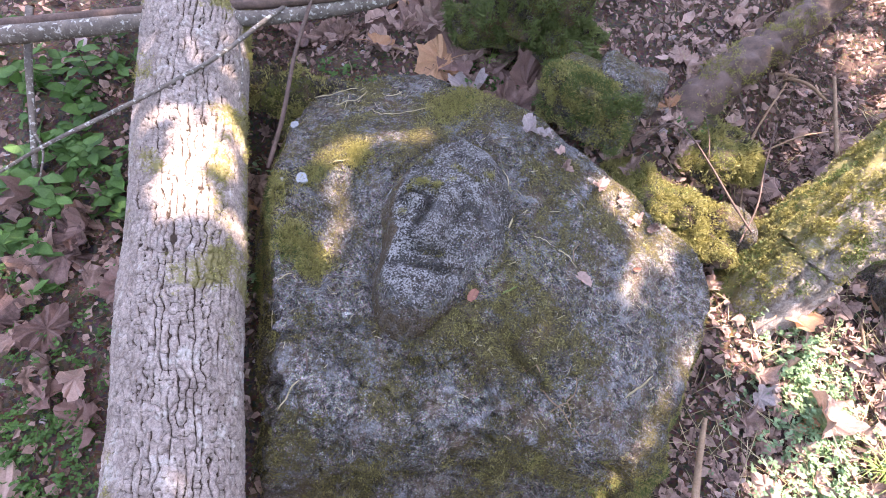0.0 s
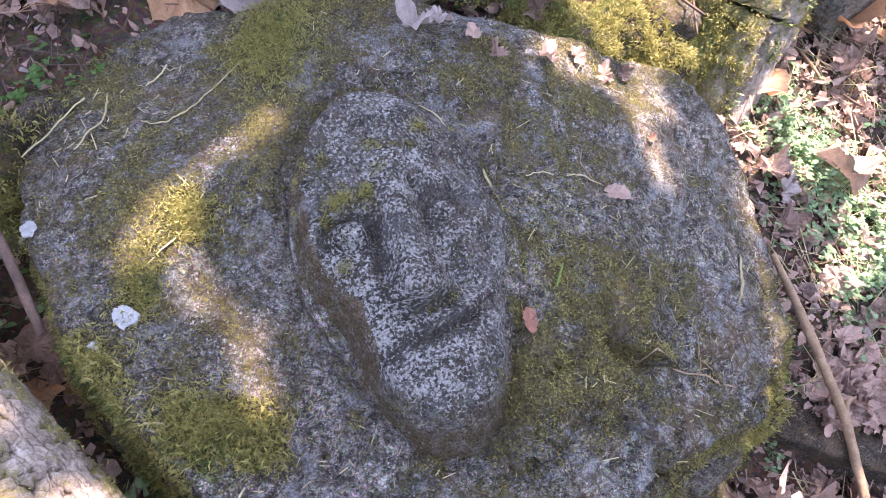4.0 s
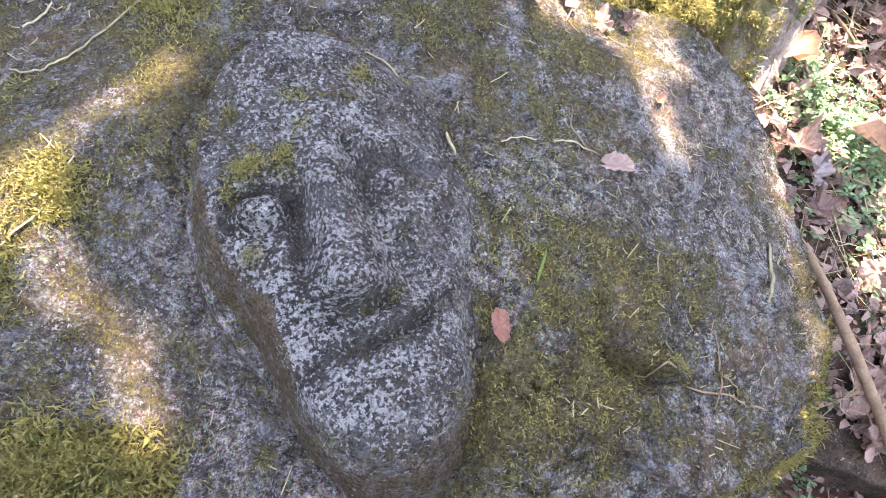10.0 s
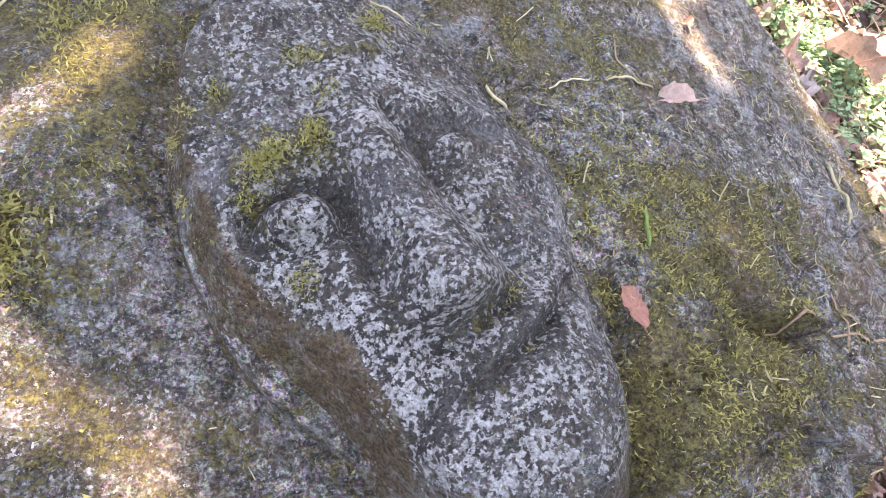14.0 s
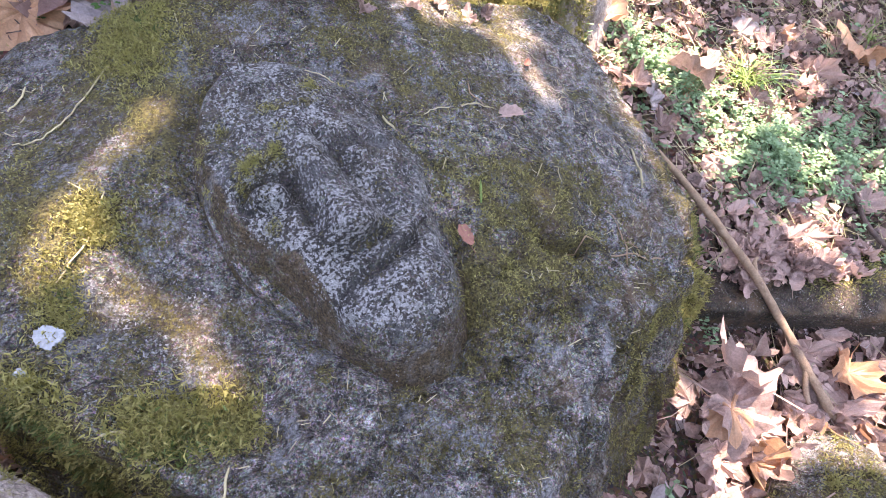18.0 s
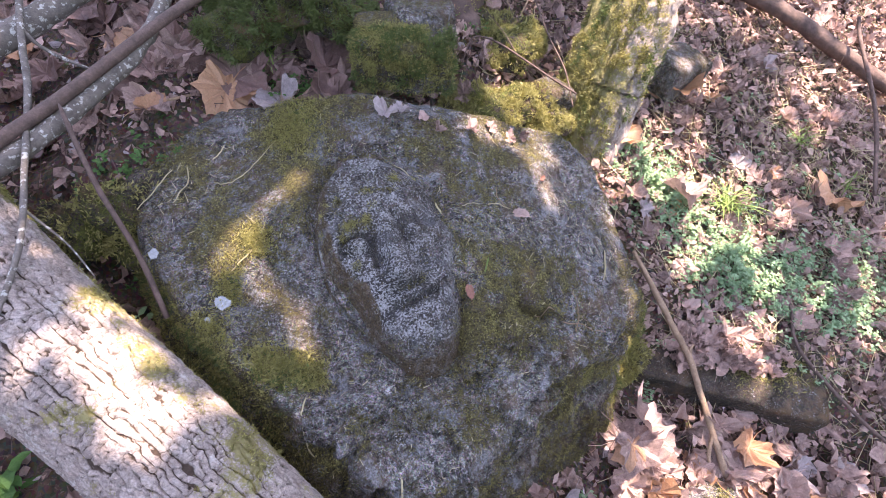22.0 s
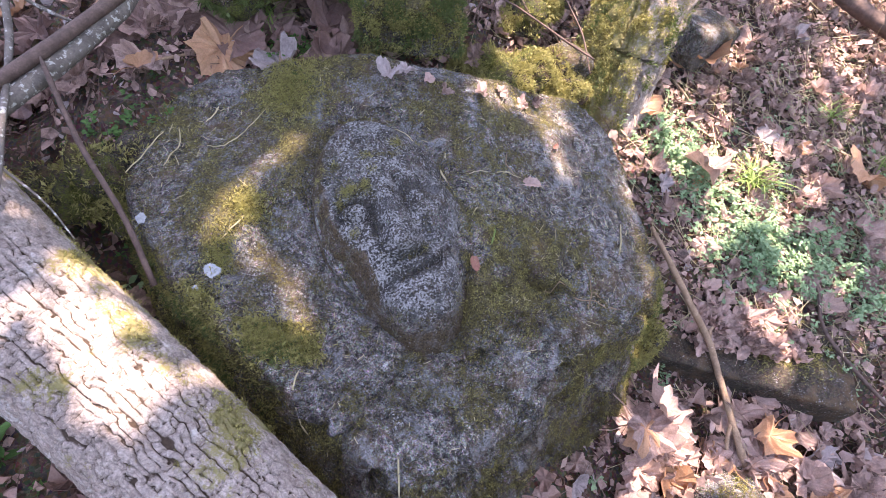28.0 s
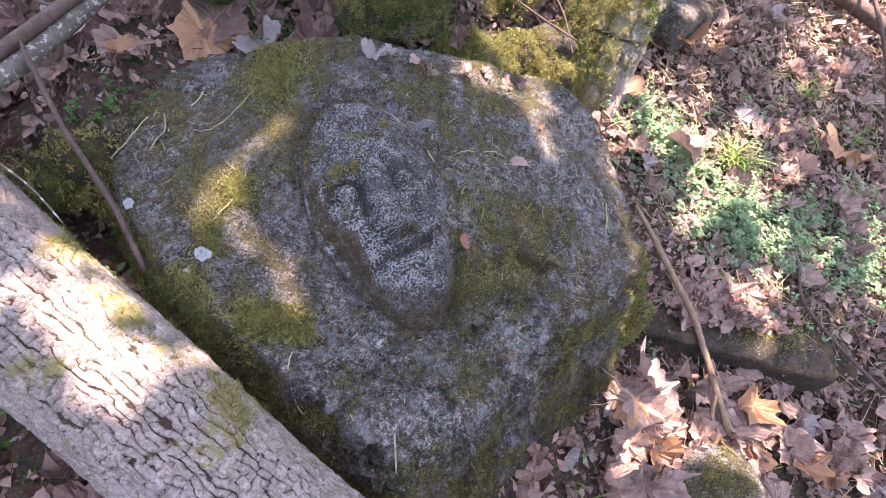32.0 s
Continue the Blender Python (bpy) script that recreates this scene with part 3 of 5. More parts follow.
# sparser lichen to the right, which also paints that side's shade
lich_f = (1 - flank) * np.clip(0.9 * ramp(1 - RR.ravel(), 0.04, 0.13) - 0.3 * bump2(U, Vv, 0, 0.17, 0.12, 0.07) - 0.30 * bump2(U, Vv, -0.010, -0.055, 0.028, 0.045) - 0.2 * bump2(U, Vv, -0.09, 0.06, 0.06, 0.04) - 0.30 * ramp(U, 0.03, 0.09) + 0.22 * bump2(U, Vv, -0.06, -0.10, 0.05, 0.05) + 0.35 * bump2(U, Vv, -0.080, -0.006, 0.022, 0.012) - 0.12 * ramp(-Vv, 0.15, 0.22), 0, 1.15)
moss_f = 0.25 * ramp(RR.ravel(), 0.8, 0.95) + 0.38 * along(U, Vv, (-0.12, 0.030), (-0.045, 0.040), 0.026) + 0.42 * bump2(U, Vv, -0.095, 0.10, 0.035, 0.035) + 0.5 * along(U, Vv, (-0.03, 0.112), (0.03, 0.100), 0.014) + 0.35 * bump2(U, Vv, 0.055, 0.125, 0.022, 0.02) + 0.3 * bump2(U, Vv, -0.02, 0.075, 0.02, 0.012)
moss_f = moss_f + 0.28 * along(U, Vv, (-0.025, -0.112), (0.030, -0.108), 0.012) + 0.32 * along(U, Vv, (0.0, -0.143), (0.045, -0.132), 0.007) + 0.3 * along(U, Vv, (0.020, 0.02), (0.030, -0.02), 0.010) + 0.36 * along(U, Vv, (-0.10, -0.040), (-0.07, -0.036), 0.012) + 0.25 * bump2(U, Vv, 0.045, -0.09, 0.02, 0.02)
moss_f = np.clip(moss_f + 0.24 * fbm(FB, 30, 3, 71), 0, 0.75)
# fewer crusts beside nose, eyes and mouth; also stands in for shade there
bare_shade_f = 0.40 * along(U, Vv, (-0.043, 0.005), (-0.050, -0.085), 0.011) + 0.25 * along(U, Vv, (0.018, 0.058), (0.028, -0.01), 0.010) + 0.4 * along(U, Vv, (-0.035, -0.112), (0.03, -0.110), 0.008)
bare_shade_f = bare_shade_f + 0.45 * along(U, Vv, (-0.075, -0.150), (-0.012, -0.140), 0.008) + 0.4 * along(U, Vv, (-0.012, -0.140), (0.085, -0.112), 0.009) + 0.5 * along(U, Vv, (0.034, 0.034), (0.1, 0.03), 0.008)
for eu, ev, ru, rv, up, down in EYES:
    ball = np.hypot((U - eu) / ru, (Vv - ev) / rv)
    bare_shade_f = bare_shade_f + 0.5 * np.exp(-(((ball - 1.35) / 0.35) ** 2)) * (0.4 + 0.6 * ramp(Vv - ev, -0.012, 0.012)) * (1 if eu < 0 else 0.5)
carved_face = solid("carved_head", FVt, grid_faces(len(rr), len(pp), True), rock_mat, boulder, "weathered head carved in relief, speckled with pale lichen", True, {"moss": moss_f, "lichen": lich_f, "bare": np.clip(bare_shade_f, 0, 1), "ochre": np.clip(flank + ramp(RR.ravel() - 0.08 * ramp(Vv, -0.10, -0.20), 0.80, 0.93) * ramp(0.8 * U / 0.16 + 0.6 * Vv / 0.24, 0.35, -0.3), 0, 1)})

# ---- the fallen log ----
LOG_P, LOG_D, LOG_R = np.array([-0.536, -0.2, 0.073]), np.array([1.052, -1.0, -0.607]), 0.128
LOG_D /= np.linalg.norm(LOG_D)
LOG_A = np.cross(LOG_D, (0, 0, 1.0))
LOG_A /= np.linalg.norm(LOG_A)
LOG_B = np.cross(LOG_A, LOG_D)


def log_point(s, a, r=None):
    """A point at s metres down the log, at the angle a round it (90 degrees is on top)."""
    s, a = np.asarray(s, float), np.asarray(a, float)
    rad = (LOG_R - 0.012 * s) if r is None else r
    return LOG_P + s[..., None] * LOG_D + rad[..., None] * (np.cos(a)[..., None] * LOG_A + np.sin(a)[..., None] * LOG_B)


def bark_height(s, a):
    """Long narrow furrows that open and close, with flat strips between them cracked across into blocks; 0 in the furrows, 1 on the strips."""
    cols = 52
    P2 = np.stack([np.cos(a) * LOG_R, np.sin(a) * LOG_R, s], 1)
    P1 = P2 * (1, 1, 0.35)
    u = a / (2 * np.pi) * cols + 1.0 * vnoise(P1, 10, 81) + 0.50 * vnoise(P2 * (1.8, 1.8, 1), 34, 82) + 0.20 * vnoise(P2 * (1.6, 1.6, 1), 110, 83)
    iu = np.round(u).astype(np.int64) % cols
    off = np.abs(u - np.round(u))
    come = 0.5 + 0.5 * vnoise(np.stack([iu * 7.3, 0 * s, s * 21.0], 1), 1.0, 84)
    wide = 0.03 + 0.15 * ramp(come, 0.3, 0.7)
    furrow = ramp(off / wide, 0.2, 1.0)
    strip = np.floor(u).astype(np.int64) % cols
    v = s / 0.021 + 0.35 * vnoise(P2, 90, 85) + 0.5 * vnoise(P2, 25, 88) + hash3(strip, 0 * iu, 0 * iu, 7) * 9
    iv = np.floor(v).astype(np.int64)
    cut = hash3(strip, iv, 0 * iu, 8)
    cross = np.abs(v - iv - 0.25 - 0.5 * cut)
    plate = 1 - 0.75 * (1 - ramp(cross, 0.03, 0.12)) * (cut > 0.35)
    level = 0.84 + 0.16 * hash3(strip, iv + (v - iv > 0.25 + 0.5 * cut), 0 * iu, 9)
    return furrow * plate * level


log = thing("fallen_log", LOG_P + LOG_D * 0.2 + np.array([0, 0, -0.13]), "fallen log with grey-brown furrowed bark and moss, lying beside the boulder", "log")
ls, la = np.linspace(-1.15, 1.25, 820), np.linspace(0, 2 * np.pi, 440, endpoint=False)
LS, LA = np.meshgrid(ls, la, indexing="ij")
LS, LA = LS.ravel(), LA.ravel()
bh = bark_height(LS, LA)
LP0 = log_point(LS, LA)
lrad = LOG_R - 0.012 * LS + 0.006 * vnoise(LP0, 6, 85) + 0.0075 * (bh - 0.75) + 0.0014 * fbm(LP0, 90, 3, 86)
LV = log_point(LS, LA, lrad)
moss_l = np.clip(0.48 * ramp(LS, 0.45, 0.0) * ramp(np.cos(LA), -0.05, -0.75) * ramp(np.sin(LA), -0.6, 0.2) + 0.55 * ramp(LS, -0.35, -0.75) + 0.62 * fbm(LV, 11, 3, 87), 0, 1)
LF = grid_faces(len(ls), len(la), True).tolist() + [list(range(len(la)))[::-1], list(range(len(LV) - len(la), len(LV)))]
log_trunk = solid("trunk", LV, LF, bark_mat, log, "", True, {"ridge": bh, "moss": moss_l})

# ---- moss, leaves and small plants: shared makers ----
def unit(v):
    return v / (np.linalg.norm(v, axis=-1, keepdims=True) + 1e-9)


def tufts(P, N, length, width, blades, spread, seed):
    """Little splayed blades on each point: all in one set of triangles."""
    g = np.random.default_rng(seed)
    P, N = np.repeat(P, blades, 0), np.repeat(N, blades, 0)
    k = len(P)
    away = unit(N + spread * g.normal(size=(k, 3)))
    L = length * g.uniform(0.5, 1.3, k)[:, None]
    side = unit(np.cross(away, g.normal(size=(k, 3)))) * (width * g.uniform(0.6, 1.3, k))[:, None]
    base = P - 0.002 * N + 0.004 * g.normal(size=(k, 3))
    mid = base + away * L * 0.55
    tip = base + unit(away + 0.35 * g.normal(size=(k, 3))) * L
    V = np.stack([base - side * 0.4, base + side * 0.4, mid + side, tip, mid - side], 1).reshape(-1, 3)
    F = np.arange(k)[:, None] * 5 + np.array([0, 1, 2, 3, 4])
    return V, F


def normals_of(V, rows, cols, closed=True):
    G3 = V.reshape(rows, cols, 3)
    du = np.gradient(G3, axis=0)
    dv = (np.roll(G3, -1, 1) - np.roll(G3, 1, 1)) if closed else np.gradient(G3, axis=1)
    return unit(np.cross(du, dv).reshape(-1, 3))


def ground_normal(x, y):
    e = 0.02
    dx = (ground_z(x + e, y) - ground_z(x - e, y)) / (2 * e)
    dy = (ground_z(x, y + e) - ground_z(x, y - e)) / (2 * e)
    return unit(np.stack([-dx, -dy, np.ones_like(dx)], -1))


def join(parts):
    """Several (V, F) sets as one."""
    VV, FF, n = [], [], 0
    for V, F in parts:
        VV.append(np.asarray(V, float))
        FF += [[i + n for i in f] for f in (F.tolist() if isinstance(F, np.ndarray) else F)]
        n += len(V)
    return np.concatenate(VV), FF


def leaf_data(kind, seed, size=1.0):
    """A dry leaf: lobed, oval or torn, cupped and crinkled; about as wide as size, with its stalk."""
    g = np.random.default_rng(seed)
    k = 40
    a = np.linspace(-np.pi, np.pi, k, endpoint=False)
    if kind == "lobed":
        r = np.full(k, 0.38)
        for at, reach, wide in ((0.0, 0.36, 0.56), (0.98, 0.31, 0.52), (-0.98, 0.31, 0.52), (1.95, 0.22, 0.50), (-1.95, 0.22, 0.50)):
            d = np.abs(a - at - g.normal(0, 0.05))
            r = np.maximum(r, 0.34 + reach * g.uniform(0.85, 1.1) * np.clip(1 - (d / wide) * 0.62, 0, 1) * (d < wide * 1.6))
        r = r * (1 + 0.05 * np.sign(np.sin(a * 13 + g.uniform(0, 6))) * (r > 0.4))
        r = r * (1 - 0.30 * np.exp(-(((np.abs(a) - np.pi) / 0.25) ** 2)))
    elif kind == "oval":
        r = 0.52 / np.sqrt((np.cos(a)) ** 2 + (np.sin(a) * 1.9) ** 2) * (1 + 0.05 * np.sin(a * 11))
    elif kind == "crust":
        r = 0.42 + 0.05 * np.interp(a, np.linspace(-np.pi, np.pi, 13), g.normal(size=13)) + 0.03 * g.normal(size=k)
    else:
        r = 0.38 + 0.11 * np.sin(2 * a + g.uniform(0, 6)) * g.uniform(0.3, 1) + 0.06 * np.sin(3 * a + g.uniform(0, 6)) + 0.03 * g.normal(size=k)
        r = np.clip(r, 0.14, 0.7)
    rings = np.array([0.0, 0.33, 0.66, 1.0])
    cup, fold, twist = g.normal(0.35, 0.6), g.normal(0.35, 0.55), g.normal(0, 0.8)
    V = [(0.0, 0.0, 0.0)]
    for q in rings[1:]:
        x, y = r * q * np.cos(a), r * q * np.sin(a)
        crinkle = 0.35 if kind == "oval" else 1.0
        z = cup * (x**2 + y**2) + fold * np.abs(y) * 0.6 + twist * x * y + crinkle * q * (0.09 * np.sin(5 * a + seed) + 0.05 * np.sin(9 * a + 2 * seed) + 0.035 * g.normal(size=k))
        V += np.stack([x, y, z], 1).tolist()
    F = [[0, 1 + i, 1 + (i + 1) % k] for i in range(k)]
    for b in range(2):
        s0, s1 = 1 + b * k, 1 + (b + 1) * k
        F += [[s0 + i, s1 + i, s1 + (i + 1) % k, s0 + (i + 1) % k] for i in range(k)]
    V = np.array(V)
    if kind != "torn":
        n0 = len(V)
        st = np.array([[-0.20, 0, 0.0], [-0.5, 0.02, 0.03], [-0.85, 0.10 * g.normal(), 0.06]])
        w = 0.012
        V = np.vstack([V, st + (0, w, 0), st - (0, w, 0), st + (0, 0, w * 1.4)])
        for i in (0, 1):
            F += [[n0 + i, n0 + i + 1, n0 + 4 + i, n0 + 3 + i], [n0 + 3 + i, n0 + 4 + i, n0 + 7 + i, n0 + 6 + i], [n0 + 6 + i, n0 + 7 + i, n0 + 1 + i, n0 + i]]
    return V * size, F


def frame_on(at, normal, spin, tip=0.0, roll=0.0):
    """A pose that lies on a slope with the given normal, turned by spin and tipped, in degrees."""
    q = Vector(normal).to_track_quat("Z", "Y").to_matrix().to_4x4()
    return Matrix.Translation(at) @ q @ pose(0, 0, 0, roll, tip, spin)


def surface_z(x, y):
    """The top of soil or boulder at a place."""
    z = float(ground_z(np.array([x]), np.array([y]))[0])
    if -0.62 < x < 0.72 and -0.5 < y < 0.6:
        r = float(rock_top(x, y)[0])
        if r > -0.28:
            z = max(z, r)
    return z


# ---- moss on the boulder ----
BN = normals_of(BV, len(th), len(ph))
BN *= np.sign((BN * D).sum(1))[:, None]
bx, by, bz = BV.T
gap_b = np.clip(rock_top_flat(bx, by) - bz, 0, 1)
area = np.repeat(np.sin(th) * np.gradient(th), len(ph)) * R**2
thick = 0.26 * blob(bx, by, -0.26, -0.13, 0.07, 0.04, -25) + 0.9 * blob(bx, by, -0.41, -0.11, 0.04, 0.05) + 0.6 * blob(bx, by, -0.2, 0.43, 0.06, 0.07)
thick = thick + 0.8 * blob(bx, by, -0.295, 0.105, 0.035, 0.03) + 0.6 * blob(bx, by, -0.35, 0.04, 0.03, 0.05) + 0.14 * blob(bx, by, 0.24, 0.06, 0.09, 0.12) + 0.15 * blob(bx, by, 0.2, -0.12, 0.06, 0.06)
edge = ramp(gap_b, 0.012, 0.05) * ramp(gap_b, 0.34, 0.12)
thick = thick + 0.9 * edge * ramp(bx, 0.50, 0.60) * ramp(by, 0.45, 0.3) + 0.55 * edge * ramp(bx, -0.30, -0.42) + 0.5 * edge * ramp(bx, 0.3, 0.5) * ramp(by, 0.05, -0.1)
thick = np.clip(thick * (0.75 + 0.8 * fbm(BV, 16, 3, 91)), 0, 1)
film = 0.16 * ramp(moss_b, 0.42, 0.85)
for mat, seed, amount, longer, label in ((moss_mat, 3, 84000, 0.0055, "olive and yellow moss tufts"), (deep_moss_mat, 4, 2200, 0.014, "green feathery moss tufts")):
    w = area * ((thick + film) if seed == 3 else np.clip(thick - 0.35, 0, 1) * (0.5 + 0.5 * blob(bx, by, -0.3, -0.14, 0.13, 0.1)))
    w = w * (0.06 + ramp(vnoise(BV, 75, 95) + 0.5 * vnoise(BV, 170, 96), 0.0, 0.55))
    pick = rng.choice(len(BV), amount, p=w / w.sum())
    V, F = tufts(BV[pick], BN[pick], longer, 0.0007 if seed == 3 else 0.0011, 4, 0.85, seed)
    tagged(solid("moss", V, F, mat, boulder, label, False), kind="stuff")

for cx_, cy_, sx_, sy_, count, mat, longer in ((-0.245, -0.118, 0.034, 0.017, 500, moss_mat, 0.017), (-0.285, -0.135, 0.014, 0.020, 350, moss_mat, 0.020), (-0.205, -0.150, 0.020, 0.014, 260, moss_mat, 0.017), (-0.262, -0.150, 0.03, 0.022, 160, deep_moss_mat, 0.016), (-0.40, -0.11, 0.02, 0.03, 1300, moss_mat, 0.016), (-0.292, 0.105, 0.018, 0.014, 450, moss_mat, 0.011), (-0.35, 0.03, 0.014, 0.03, 350, moss_mat, 0.010), (-0.205, 0.41, 0.035, 0.05, 1300, moss_mat, 0.011), (0.195, 0.1, 0.04, 0.06, 130, moss_mat, 0.008)):
    px_, py_ = rng.normal(cx_, sx_, count), rng.normal(cy_, sy_, count)
    pz_ = rock_top(px_, py_)
    ok = pz_ > -0.25
    V, F = tufts(np.stack([px_, py_, pz_ + 0.003 * rng.random(count)], 1)[ok], np.tile((0.1, -0.4, 0.9), (int(ok.sum()), 1)), longer * 0.7, 0.0009, 8, 1.0, count)
    tagged(solid("moss", V, F, mat, boulder, "thick cushion of moss tufts", False), kind="stuff")

# thin moss on the brow, the forehead and along the mouth of the head
FN = normals_of(FVt, len(rr), len(pp))
FN *= np.sign(FN[:, 2])[:, None]
w = RR.ravel() * np.clip(moss_f - 0.30, 0, 0.3) * (RR.ravel() < 0.9) * np.clip(0.1 + 1.3 * fbm(FB, 70, 2, 98), 0.0, 1)
pick = rng.choice(len(FVt), 1100, p=w / w.sum())
V, F = tufts(FVt[pick], FN[pick], 0.0045, 0.0006, 4, 0.9, 8)
tagged(solid("moss", V, F, moss_mat, boulder, "thin olive moss on the carved head", False), kind="stuff")

# crumbs, stalks and needles lying on the boulder
gd = np.random.default_rng(96)
dx_, dy_ = gd.uniform(-0.5, 0.62, 1700), gd.uniform(-0.38, 0.45, 1700)
rel_ = np.stack([dx_, dy_], 1) - FACE_O
off_face = np.hypot(rel_ @ FACE_U / 0.17, rel_ @ FACE_V / 0.25) > 1
here = off_face & (gd.random(1700) < np.clip(0.25 + 0.8 * fbm(flat3(dx_, dy_), 9, 2, 97) + 0.3 * ramp(dx_, 0.1, 0.3), 0.04, 1))
dx_, dy_ = dx_[here], dy_[here]
dz_ = rock_top(dx_, dy_)
here = dz_ > -0.2
DC = np.stack([dx_, dy_, dz_ + 0.0025], 1)[here]
k = len(DC)
ang = gd.uniform(0, np.pi, k)
way = unit(np.stack([np.cos(ang), np.sin(ang), 0.42 * np.sin(ang) - 0.15 * np.cos(ang) + 0.25 * gd.normal(size=k)], 1))
acr = unit(np.cross(way, (0.1, -0.4, 0.9)))
upw = np.cross(acr, way)
hl = (gd.lognormal(-5.35, 0.5, k))[:, None]
rad = (0.0006 * gd.uniform(0.6, 1.6, k))[:, None]
V = np.stack([DC + e * hl * way + rad * (math.cos(q) * acr + math.sin(q) * upw) + (0.25 * hl * upw if e > 0.5 else 0) for e in (-1, 0.1, 1) for q in (0, 2.1, 4.2)], 1).reshape(-1, 3)
F = (np.arange(k)[:, None, None] * 9 + np.array([[a + q, a + (q + 1) % 3, a + 3 + (q + 1) % 3, a + 3 + q] for a in (0, 3) for q in range(3)])).reshape(-1, 4)
tagged(solid("needle_litter", V, F, straw_mat, None, "", False), "fine dry stalks and needles scattered over the boulder", "litter", kind="stuff")

# ---- moss on the log ----
LN = unit(LV - (LOG_P + ((LV - LOG_P) @ LOG_D)[:, None] * LOG_D))
w = np.clip(moss_l - 0.45, 0, 1) * ramp(LS, -1.1, -0.6) + 1.4 * np.clip(moss_l - 0.6, 0, 1) * ramp(LS, -0.15, -0.4)
w = w * (LN[:, 2] > -0.2)
w = w * np.clip(0.15 + 1.2 * fbm(LV, 32, 3, 99), 0.02, 2)
pick = rng.choice(len(LV), 5500, p=w / w.sum())
V, F = tufts(LV[pick], LN[pick], 0.007, 0.001, 4, 0.9, 5)
tagged(solid("moss", V, F, moss_mat, log, "yellow-green moss in the bark furrows", False), kind="stuff")


# ---- other stones, stump and moss banks ----
def stone(name, at, size, turn_deg, label, mat, seed, moss=0.4, sharp=10.0, category="rock", n=(70, 110), cuts=(1.0, 1.25)):
    """A rough block of stone: a rounded many-faced form with its own relief, partly mossed."""
    g = np.random.default_rng(seed)
    t, p = np.linspace(0.01, np.pi - 0.01, n[0]), np.linspace(0, 2 * np.pi, n[1], endpoint=False)
    T2, P2 = np.meshgrid(t, p, indexing="ij")
    d = np.stack([np.sin(T2) * np.cos(P2), np.sin(T2) * np.sin(P2), np.cos(T2)], -1).reshape(-1, 3)
    pn = unit(np.vstack([np.eye(3), -np.eye(3), g.normal(size=(7, 3))]))
    ph_ = np.concatenate([np.ones(6), g.uniform(*cuts, 7)])
    r = 1 / ((np.maximum(d @ pn.T / ph_, 0) ** sharp).sum(1) ** (1 / sharp))
    V = d * r[:, None] * np.asarray(size)
    m = np.array(pose(0, 0, 0, *turn_deg).to_3x3())
    V = V @ m.T + np.asarray(at)
    out = unit(d @ m.T)
    V = V + out * (0.008 * fbm(V, 12, 3, seed) + 0.003 * fbm(V, 55, 3, seed + 3))[:, None]
    mo = np.clip(moss + 0.5 * fbm(V, 10, 3, seed + 5) + 0.25 * out[:, 2], 0, 1)
    root = thing(name, (at[0], at[1], V[:, 2].min()), label, category)
    solid("stone_body", V, grid_faces(n[0], n[1], True), mat, root, "", True, {"moss": mo, "lichen": np.full(len(V), 0.1), "ochre": np.full(len(V), 0.2)})
    return root, V, out, mo


def moss_on(root, V, N, w, count, mat, length, seed, label):
    pick = rng.choice(len(V), count, p=w / w.sum())
    A, F = tufts(V[pick] + 0.004 * rng.normal(size=(count, 3)), N[pick], length, 0.0013, 4, 0.9, seed)
    tagged(solid("moss", A, F, mat, root, label, False), kind="stuff")


rk, V, N, mo = stone("mossy_rock", (0.095, 0.615, 0.335), (0.128, 0.070, 0.072), (12, 0, -8), "blocky rock behind the boulder, its face thick with olive moss", rock_mat, 101, 0.45, 40.0, cuts=(1.15, 1.4))
moss_on(rk, V, N, np.clip(mo - 0.25, 0, 1) * ramp(N[:, 1], 0.1, -0.3) * ramp(V[:, 0], 0.25, 0.14) * np.clip(0.3 + 1.2 * fbm(V, 40, 3, 29), 0.04, 2), 9000, moss_mat, 0.0065, 21, "olive moss")
moss_on(rk, V, N, np.clip(mo - 0.15, 0, 1) * ramp(N[:, 1], 0.1, -0.3) * np.clip(0.05 + 1.6 * fbm(V, 24, 3, 28), 0.0, 2), 3500, deep_moss_mat, 0.011, 25, "dark green moss")
rk, V, N, mo = stone("gray_rock", (0.57, 0.74, 0.02), (0.07, 0.06, 0.16), (10, 5, 10), "pale upright stone between moss and trunk", rock_mat, 104, 0.15)
rk, V, N, mo = stone("gray_rock", (0.16, 0.70, 0.37), (0.09, 0.07, 0.06), (10, 5, 20), "small bare grey rock behind the mossy one", rock_mat, 103, 0.1)
rk, V, N, mo = stone("gray_rock", (1.11, 0.93, 0.06), (0.12, 0.09, 0.10), (15, 10, 30), "pale grey rock at the foot of the mossy trunk", rock_mat, 105, 0.1)
rk, V, N, mo = stone("small_boulder", (0.74, -0.44, -0.60), (0.19, 0.14, 0.13), (-15, 5, 20), "low rounded grey stone with moss, among fallen leaves", rock_mat, 107, 0.3, 5.0)
moss_on(rk, V, N, np.clip(mo - 0.35, 0, 1) * (N[:, 2] > 0), 700, moss_mat, 0.010, 22, "thin green moss")
